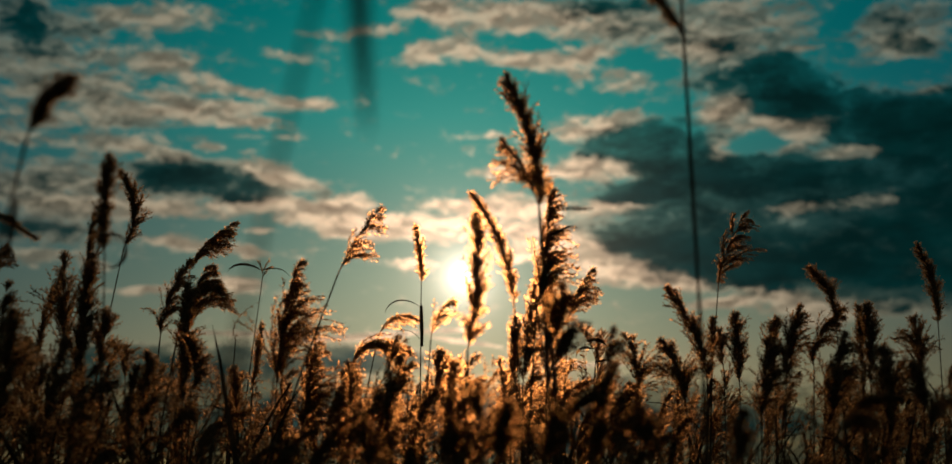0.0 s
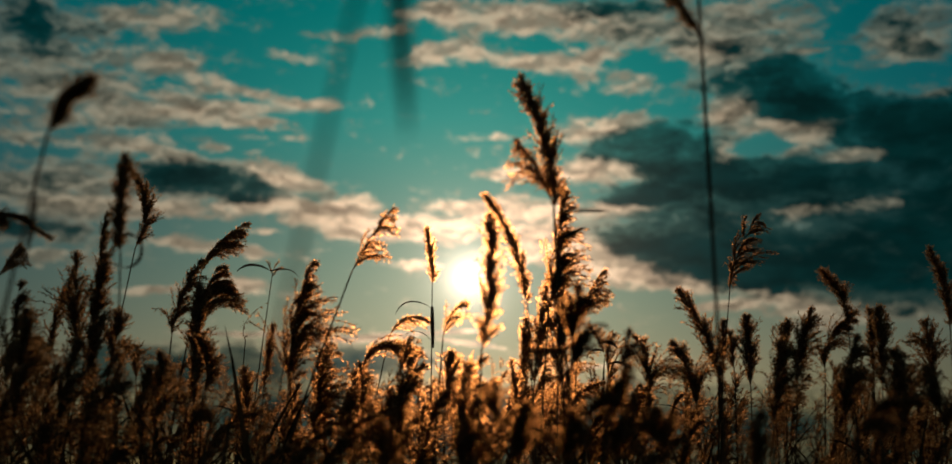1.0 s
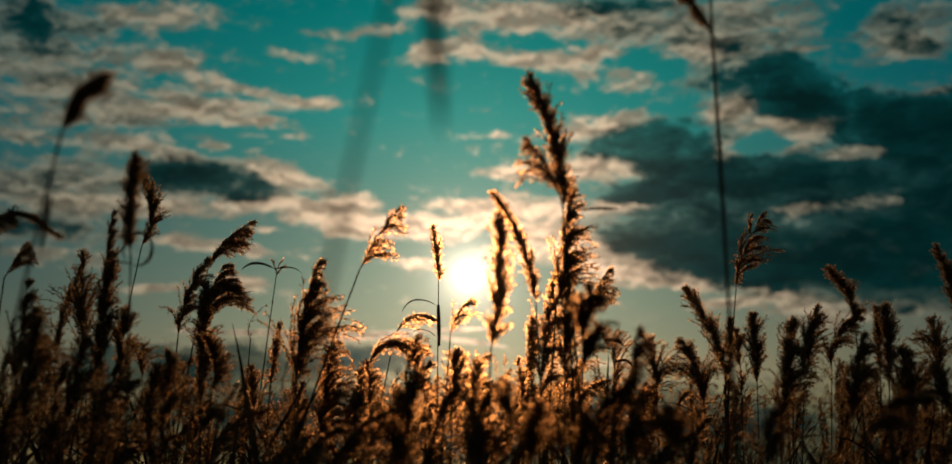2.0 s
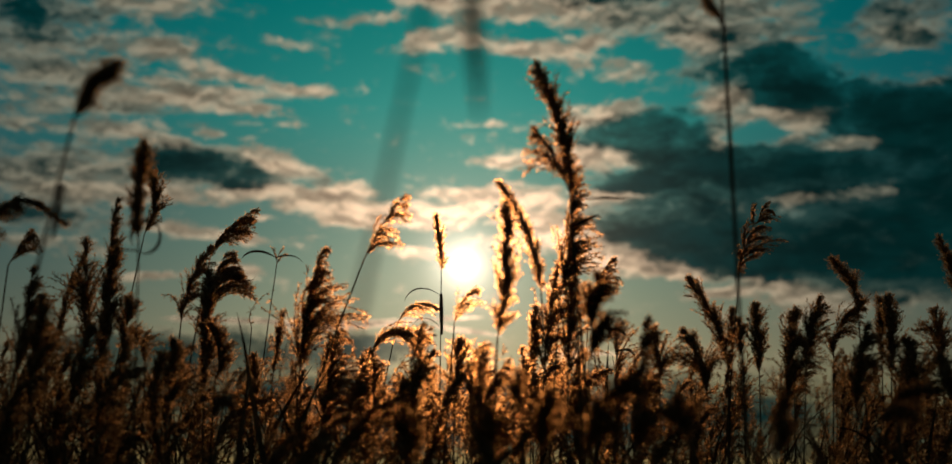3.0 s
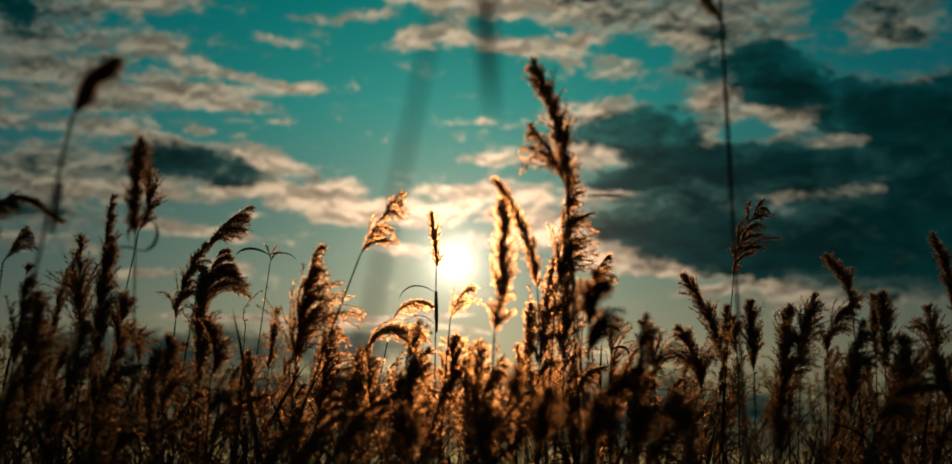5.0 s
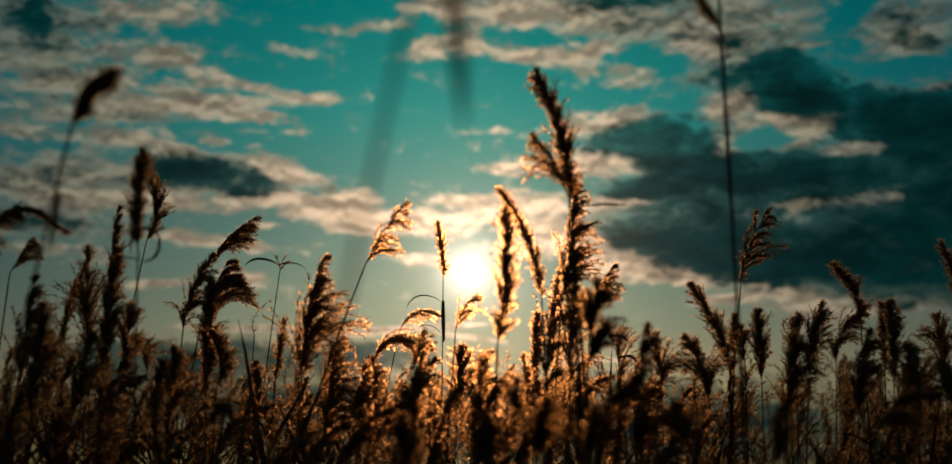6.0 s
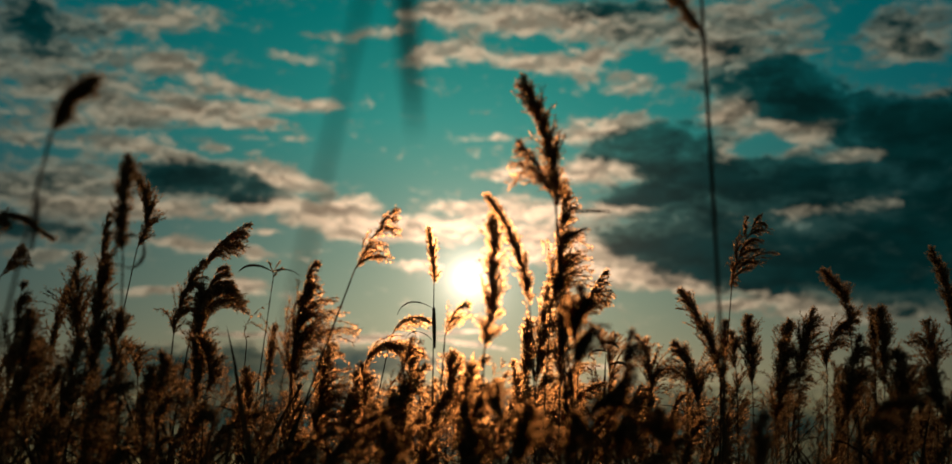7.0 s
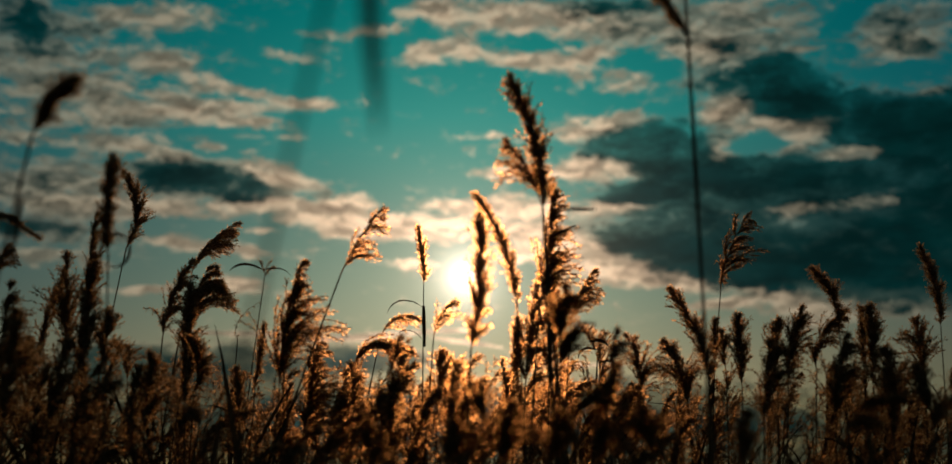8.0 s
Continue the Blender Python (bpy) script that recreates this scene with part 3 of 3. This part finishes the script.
reed((0.495, 2.678, 1.978), (0.058, 0.147), -0.010, 0.357, 0.113, 0.050, 0.2, 2.2, "open", "tall thin reed with an open branching plume", 1, 0.0)
reed((0.456, 2.614, 1.776), (-0.072, 0.187), 0.017, 0.421, 0.031, 0.041, 0, 0.96, "dense", "dry reed with a narrow closed brown seed plume", 2, 0.0)
reed((0.398, 2.521, 1.724), (-0.037, 0.124), 0.007, 0.456, -0.055, 0.053, -0.2, 1.08, "plume", "dry reed with a full feathery brown plume", 1, 0.0)
reed((0.501, 2.805, 1.840), (0.001, 0.086), 0.000, 0.436, 0.057, 0.023, 0, 0.84, "dense", "dry reed with a narrow closed brown seed plume", 1, 0.0)
reed((0.526, 2.810, 1.815), (-0.006, 0.088), 0.000, 0.520, 0.006, 0.039, 0, 0.96, "plume", "dry reed with a full feathery brown plume", 1, 0.0)
reed((0.539, 2.714, 1.783), (-0.003, 0.140), 0.000, 0.533, 0.006, 0.046, 0, 1.08, "dense", "dry reed with a narrow closed brown seed plume", 1, 0.0)
reed((0.635, 2.815, 1.790), (0.005, 0.133), -0.006, 0.605, 0.026, 0.044, -0.2, 0.96, "dense", "dry reed with a narrow closed brown seed plume", 1, 0.0)
reed((0.635, 2.715, 1.783), (0.030, 0.152), -0.007, 0.555, 0.072, 0.053, -0.2, 1.2, "plume", "dry reed with a full feathery brown plume", 1, 0.0)
reed((0.682, 2.493, 1.883), (-0.042, 0.108), 0.014, 0.728, -0.040, 0.028, 0, 0.96, "dense", "dry reed with a narrow closed brown seed plume", 1, 0.0)
reed((0.691, 2.708, 1.820), (0.049, 0.112), -0.020, 0.638, 0.047, 0.057, 0.3, 0.96, "plume", "dry reed with a full feathery brown plume", 1, 0.0)
reed((0.790, 2.711, 1.808), (-0.010, 0.128), 0.000, 0.766, 0.021, 0.030, 0, 0.96, "dense", "dry reed with a narrow closed brown seed plume", 1, 0.0)
reed((0.778, 2.615, 1.777), (0.003, 0.153), -0.000, 0.727, 0.047, 0.044, 0.2, 1.08, "dense", "dry reed with a full feathery brown plume", 1, 0.0)
reed((0.910, 2.593, 1.895), (-0.020, 0.158), 0.010, 0.915, -0.004, 0.026, 0, 0.9, "dense", "dry reed with a narrow closed brown seed plume", 1, 0.0)
reed((0.880, 2.615, 1.778), (-0.010, 0.117), 0.000, 0.856, 0.021, 0.073, -0.2, 0.96, "plume", "dry reed with a full feathery brown plume", 2, 0.0)
reed((0.383, 1.417, 1.644), (0.067, 0.041), -0.006, 0.284, 0.098, 0.017, 0, 3.0, "plume", "reed close by with a dark ragged plume", 0, 0.2, 0.0, 0.02)
stalk = reed((0.254, 2.814, 1.788), (-0.029, 0.120), 0.015, 0.259, -0.004, 0.049, 0.6, 0.5, "plume", "dry reed with a full feathery brown plume", 3, 0.0)
leaf(stalk, (0.251, 2.799, 1.867), 160, 0.054, 0.0154, 20, 120, 0)
leaf(stalk, (0.254, 2.805, 1.839), 20, 0.059, 0.0167, 30, 140, 0)
leaf(stalk, (0.234, 2.796, 1.883), -30, 0.051, 0.0141, 10, 100, 0)
reed((0.155, 1.609, 1.703), (0.011, 0.072), -0.000, 0.122, 0.031, 0.019, 0.2, 1.6, "plume", "reed close by with a dark ragged plume", 0, 0.0, 0.0, 0.02)
reed((0.110, 1.616, 1.663), (0.048, 0.054), -0.004, -0.044, 0.148, 0.025, 0.2, 1.8, "plume", "reed close by with a dark ragged plume", 0, 0.0, 0.0, 0.02)
reed((-0.254, 2.708, 1.803), (0.090, 0.062), -0.025, -0.295, 0.037, 0.060, 0.7, 0.44, "plume", "sunlit dry reed with a feathery plume, golden glow added by extra silk", 1, 0.40, 0.0, 0.9)
reed((-0.301, 2.730, 1.681), (0.050, 0.098), -0.017, -0.323, 0.021, 0.056, 0.6, 0.88, "plume", "sunlit dry reed with a feathery plume, golden glow added by extra silk", 1, 0.5, 0.0, 0.9)
reed((-0.216, 2.894, 1.897), (0.085, 0.045), -0.011, -0.451, 0.199, 0.042, 0.7, 0.40, "plume", "sunlit dry reed with a feathery plume, golden glow added by extra silk", 1, 0.4, 0.0, 0.9)
reed((-0.145, 2.813, 1.786), (-0.013, 0.076), -0.013, -0.112, -0.030, 0.054, 0.4, 0.80, "plume", "sunlit dry reed with a feathery plume, golden glow added by extra silk", 2, 0.5, 0.0, 0.9)
reed((-0.084, 2.722, 1.731), (0.006, 0.122), 0.000, -0.107, 0.021, 0.043, 0, 0.80, "plume", "sunlit dry reed with a feathery plume, golden glow added by extra silk", 2, 0.0, 0.0, 0.9)
reed((0.071, 2.713, 1.781), (0.009, 0.134), 0.000, 0.064, 0.006, 0.031, 0, 0.72, "dense", "sunlit dry reed with a feathery plume, golden glow added by extra silk", 1, 0.0, 0.0, 0.9)
reed((-0.688, 2.405, 1.779), (0.008, 0.114), 0.000, -0.796, 0.098, 0.047, -0.5, 1.08, "plume", "dry reed with a full feathery brown plume", 2, 0.0)
reed((-0.921, 2.719, 1.727), (-0.011, 0.146), -0.000, -0.944, 0.021, 0.046, 0, 0.96, "plume", "dry reed with a full feathery brown plume", 1, 0.0)
reed((-0.742, 2.811, 1.784), (-0.026, 0.088), 0.005, -0.738, -0.004, 0.048, 0.4, 0.84, "plume", "dry reed with a full feathery brown plume", 2, 0.5)
reed((0.306, 2.517, 1.746), (-0.018, 0.113), 0.007, 0.338, -0.030, 0.040, 0.2, 0.72, "plume", "sunlit dry reed with a feathery plume, golden glow added by extra silk", 2, 0.0, 0.0, 0.9)
reed((-0.312, 1.516, 1.644), (-0.021, 0.020), 0.000, -0.281, -0.030, 0.034, -0.2, 2.8, "plume", "reed close by with a dark ragged plume", 0, 0.5, 0.0, 0.02)
reed((-0.504, 2.824, 1.721), (-0.011, 0.101), 0.000, -0.500, -0.004, 0.032, 0, 0.8, "dense", "dry reed with a narrow closed brown seed plume", 1, 0.0)
reed((0.007, 1.416, 1.642), (-0.007, 0.051), -0.000, 0.011, -0.004, 0.019, 0, 2.8, "plume", "reed close by with a dark ragged plume", 0, 0.0, 0.0, 0.02)
reed((0.091, 1.862, 1.980), (-0.044, 0.205), 0.012, 0.190, -0.080, 0.036, 0, 1.3, "dense", "reed close by with a dark ragged plume", 0, 0.0, 0.0, 0.4)
reed((-0.732, 2.707, 2.068), (-0.013, 0.156), 0.023, -0.948, 0.169, 0.038, 0, 1.0, "dense", "dry reed with a narrow closed brown seed plume", 1, 0.0)
stalk = reed((-0.477, 1.675, 1.880), (0.006, 0.118), -0.005, -0.442, -0.030, 0.022, 0, 1.4, "dense", "reed close by with a dark ragged plume", 0, 0.0)
leaf(stalk, (-0.474, 1.678, 1.866), -20, 0.122, 0.0105, -10, 0, -330, "dry leaf curled into a loop")
leaf(stalk, (-0.474, 1.678, 1.867), 195, 0.047, 0.0094, 20, 150, 0)
reed((-0.758, 1.875, 1.894), (0.115, 0.050), -0.017, -0.873, 0.098, 0.020, 0.5, 0.9, "plume", "dry reed with a full feathery brown plume", 0, 0.6)
reed((0.088, 1.811, 1.975), (-0.045, 0.090), 0.003, 0.143, -0.045, 0.034, -0.45, 0.7, "plume", "reed close by with a dark ragged plume", 0, 0.0, 0.0, 0.4)
stalk = reed((-0.434, 1.240, 1.924), (0.037, 0.054), -0.005, -0.654, 0.184, 0.021, 0.2, 1.6, "dense", "reed close by with a dark ragged plume", 0, 0, 0.003)
sheath(stalk, (-0.453, 1.260, 1.814), (-0.444, 1.251, 1.865), 0.0029)
reed((-0.012, 1.899, 1.778), (0.011, 0.197), 0.007, -0.052, 0.037, 0.032, -0.1, 0.80, "dense", "sunlit dry reed with a feathery plume, golden glow added by extra silk", 0, 0.0, 0.0, 0.9)
# low near plumes: husks packed dense and silk left off to imitate shade
reed((0.022, 1.372, 1.607), (0.007, 0.063), -0.000, 0.026, -0.004, 0.027, 0.1, 2.4, "plume", "reed close by with a dark ragged plume", 0, 0.0, 0.0, 0.02)
reed((0.065, 1.322, 1.604), (0.009, 0.053), 0.000, 0.044, 0.021, 0.026, 0.2, 2.4, "plume", "reed close by with a dark ragged plume", 0, 0.0, 0.0, 0.02)
reed((0.187, 1.423, 1.608), (-0.013, 0.060), 0.000, 0.217, -0.030, 0.028, -0.2, 2.4, "plume", "reed close by with a dark ragged plume", 0, 0.0, 0.0, 0.02)
reed((0.116, 1.323, 1.599), (0.006, 0.050), 0.000, 0.095, 0.021, 0.026, 0.1, 2.4, "plume", "reed close by with a dark ragged plume", 0, 0.0, 0.0, 0.02)
reed((-0.038, 1.475, 1.598), (0.008, 0.059), 0.000, -0.060, 0.021, 0.027, 0.2, 2.2, "plume", "reed close by with a dark ragged plume", 0, 0.0, 0.0, 0.02)
reed((-0.112, 1.424, 1.597), (-0.008, 0.054), -0.000, -0.082, -0.030, 0.026, 0.1, 2.2, "plume", "reed close by with a dark ragged plume", 0, 0.0, 0.0, 0.02)
reed((0.264, 1.374, 1.602), (0.009, 0.058), 0.000, 0.268, -0.004, 0.027, 0.1, 2.4, "plume", "reed close by with a dark ragged plume", 0, 0.0, 0.0, 0.02)
reed((-0.706, 2.359, 1.753), (0.021, 0.212), -0.006, -0.813, 0.098, 0.045, 0.2, 1.2, "dense", "dry reed with a narrow closed brown seed plume", 1, 0.0)
reed((-0.683, 1.917, 1.672), (0.012, 0.154), 0.000, -0.705, 0.021, 0.038, 0.2, 1.2, "plume", "dry reed with a full feathery brown plume", 1, 0.0)
reed((-0.718, 2.220, 1.684), (0.017, 0.139), 0.000, -0.740, 0.021, 0.042, 0.2, 1.1, "plume", "dry reed with a full feathery brown plume", 1, 0.0)
reed((-0.556, 2.224, 1.665), (0.007, 0.129), -0.000, -0.578, 0.021, 0.040, 0.3, 1.1, "plume", "dry reed with a full feathery brown plume", 1, 0.0)
reed((0.623, 2.324, 1.694), (0.028, 0.145), -0.006, 0.574, 0.047, 0.046, 0.2, 1.1, "plume", "dry reed with a full feathery brown plume", 1, 0.0)
reed((0.692, 2.227, 1.670), (-0.009, 0.134), 0.004, 0.707, -0.014, 0.046, 0.1, 1.1, "plume", "dry reed with a full feathery brown plume", 1, 0.0)
reed((0.497, 2.324, 1.693), (0.015, 0.133), 0.000, 0.474, 0.021, 0.044, 0.2, 1.1, "plume", "dry reed with a full feathery brown plume", 1, 0.0)
reed((0.690, 2.025, 1.664), (-0.012, 0.099), 0.004, 0.705, -0.014, 0.042, 0, 1.1, "plume", "dry reed with a full feathery brown plume", 1, 0.0)


def hung_blade(rng, root, across, rise, drop, width, steps=14):
    """A long dead leaf bent over at its root and hanging straight down."""
    verts, faces = [], []
    for i in range(steps + 1):
        s = i / steps
        p = Vector(root) + Vector((across * s ** 0.6, 0.01 * s, rise * math.sin(math.pi * min(1, 1.6 * s)) - drop * s ** 1.6))
        w = width * 0.5 * (1 - s ** 4) + 0.0004
        verts += [p + Vector((-w, 0.1 * w, 0)), p + Vector((0, -0.35 * w, 0)), p + Vector((w, 0.1 * w, 0))]
        if i:
            k = 3 * i
            faces += [(k - 3, k - 2, k + 1, k), (k - 2, k - 1, k + 2, k + 1)]
    return verts, faces


# a reed close to the lens, its top out of sight, one dead leaf hanging from it
near_reed = reed_thing(next(seeds), (-0.0563, 0.5, 1.827), (0.03, 0.16), 0.0, -0.344, 0.199, 0.02, 0.2, 0.6, "dense",
                       "slim reed stalk with a dead hanging leaf", 0, 0, 1.5, 0.0021)
foot = near_reed.location
part("leaf", hung_blade(random.Random(5), Vector((-0.0554, 0.5043, 1.8029)) - foot, 0.012, 0.02, 0.068, 0.0068), LEAF, near_reed, "dead leaf hanging straight down")

# a stand of shorter reeds in the sun's path, each with a small feathery plume, extra pale silk imitating backlight
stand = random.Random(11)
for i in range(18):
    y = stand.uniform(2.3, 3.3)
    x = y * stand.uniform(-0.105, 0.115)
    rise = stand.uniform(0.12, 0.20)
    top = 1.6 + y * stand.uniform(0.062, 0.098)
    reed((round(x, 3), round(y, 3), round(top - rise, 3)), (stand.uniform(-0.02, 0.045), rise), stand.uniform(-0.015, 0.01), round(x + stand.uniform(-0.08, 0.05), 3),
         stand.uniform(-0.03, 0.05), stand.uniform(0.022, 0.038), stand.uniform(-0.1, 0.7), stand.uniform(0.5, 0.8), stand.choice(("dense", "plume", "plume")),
         "sunlit dry reed with a small plume, golden glow added by extra silk", stand.choice((0, 1, 2)), stand.choice((0.0, 0.0, 0.3)), 0.0, 0.9)

# the rest of the bed: a dozen kinds of reed, set out in clumps
field = random.Random(7)
kinds = []
for i in range(12):
    style = "dense" if i % 3 == 0 else "plume"
    kinds.append(reed_thing(next(seeds), (field.uniform(-0.1, 0.1), 0, 1.62), (field.uniform(-0.07, 0.09), field.uniform(0.17, 0.28)),
                            field.uniform(-0.02, 0.02), 0.0, field.uniform(-0.12, 0.12), field.uniform(0.025, 0.05), field.uniform(-0.2, 0.9),
                            field.uniform(0.5, 0.65), style, "dry reed among the thick of the bed", 4, field.choice((0, 0, 0.2)), 1.55, 0.0, field.uniform(0.2, 1.5), 0.3))
spots = [(field.uniform(-1, 1), field.uniform(1.9, 6.5)) for _ in range(160)]
for i, (u, y) in enumerate(spots):
    x = u * (0.45 * y + 0.15)
    top = 1.6 + y * field.gauss(0.0556, 0.0156)
    k = kinds[i % 12]
    z = top / 1.80
    m = pose(x, y, -0.03, field.uniform(-3, 3), field.uniform(-4, 4), field.uniform(-25, 25))
    if i < 12:
        k.matrix_basis = m @ Matrix.Diagonal((z, z, z, 1))
    else:
        copy_thing(k, m).scale = (z, z, z)


def thicket(name, label, seed, count, near, far, top_rise, top_spread, tufts, styles, coarse=2.1, around=False, hang=0.0, hairs=0.2, edge=1.0):
    """Countless lower and farther reeds of the bed, joined into one."""
    rng = random.Random(seed)
    stems, leaves, heads = ([], []), ([], []), ([], [], [])
    for _ in range(count):
        y = rng.uniform(near ** 0.5, far ** 0.5) ** 2
        x = rng.choice((-1, 1)) * rng.random() ** edge * (0.44 * y + 0.2)
        top = max(1.2, 1.6 + y * rng.gauss(top_rise, top_spread))
        # out-of-view reeds round the camera, tall enough to hold off skylight
        if around:
            x, y = rng.uniform(-far, far), rng.uniform(-far, far)
            while math.hypot(x, y) < near or (y > 0 and abs(x) < 0.44 * y + 0.35):
                x, y = rng.uniform(-far, far), rng.uniform(-far, far)
            top = rng.gauss(2.3, 0.18)
        t = Vector((rng.gauss(0.03, 0.04), rng.gauss(0, 0.04), rng.uniform(0.13, 0.22)))
        top -= t.z
        lean = Vector((rng.gauss(0.02, 0.06), rng.gauss(0, 0.05), 0))
        pts = [Vector((x, y, -0.03)) + lean * (top * (i / 6) ** 2) + Vector((0, 0, top * i / 6)) for i in range(7)]
        vs, fs = tube(pts, [0.0024 * (1 - 0.6 * i / 6) for i in range(7)], 4)
        k = len(stems[0])
        stems[0].extend(vs)
        stems[1].extend(tuple(k + a for a in f) for f in fs)
        for _ in range(rng.choice((2, 3, 4)) if tufts else rng.choice((4, 5, 6))):
            s = rng.uniform(0.55, 0.97)
            r = pts[0] + lean * (top * s * s) + Vector((0, 0, top * s))
            vs, fs = blade(rng, r, rng.uniform(0, 6.28), rng.uniform(0.18, 0.40), rng.uniform(0.007, 0.014), rng.uniform(0.95, 1.4) - hang * rng.choice((0, 0, 1.0, 2.4)), rng.uniform(0.1, 1.6), steps=6)
            k = len(leaves[0])
            leaves[0].extend(vs)
            leaves[1].extend(tuple(k + a for a in f) for f in fs)
        if not tufts:
            continue
        axis = [pts[-1] + t * (i / 6) + Vector((0, 0, -0.25 * abs(t.x) * (i / 6) ** 2)) for i in range(7)]
        for more, tied, silk in plume(rng, axis, rng.uniform(0.022, 0.045), rng.uniform(-0.4, 0.9), tufts, rng.choice(styles), coarse, hairs):
            k = len(heads[0])
            heads[0].extend(more)
            heads[1].extend(tuple(k + a for a in f) for f in tied)
            heads[2].extend(tuple(k + a for a in f) for f in silk)
    thing = tagged(new(name), label, "reeds", kind="stuff")
    part("stems", stems, STEM, thing)
    part("leaves", leaves, LEAF, thing)
    if tufts:
        part("plumes", heads, PLUME, thing)


thicket("reed_thicket", "thicket of lower dry reeds filling the bed", 21, 620, 2.4, 8.0, 0.061, 0.0175, 0.15, ("dense", "plume", "plume"), 1.9, hairs=0.25)
thicket("reed_undergrowth", "leafy undergrowth of short dry reeds", 57, 860, 1.9, 4.5, 0.036, 0.014, 0, (), 3.2, False, 0.5, edge=0.6)
thicket("reed_fringe", "fringe of low dry reeds at the edge of the bed", 33, 380, 1.3, 2.3, 0.036, 0.014, 0, (), 3.0, False, 0.9, edge=0.65)
thicket("far_reeds", "far side of the reed bed, low leafy stalks close together", 71, 800, 8.0, 18.0, 0.027, 0.011, 0, (), 3.0, False, 0.3, edge=0.85)
# added out of view beside and behind the camera to darken the near reeds
thicket("reed_bed", "added unseen tall reeds round the camera, holding off skylight", 45, 800, 0.9, 7.0, 0, 0, 0.06, ("dense", "plume"), 6.0, True)
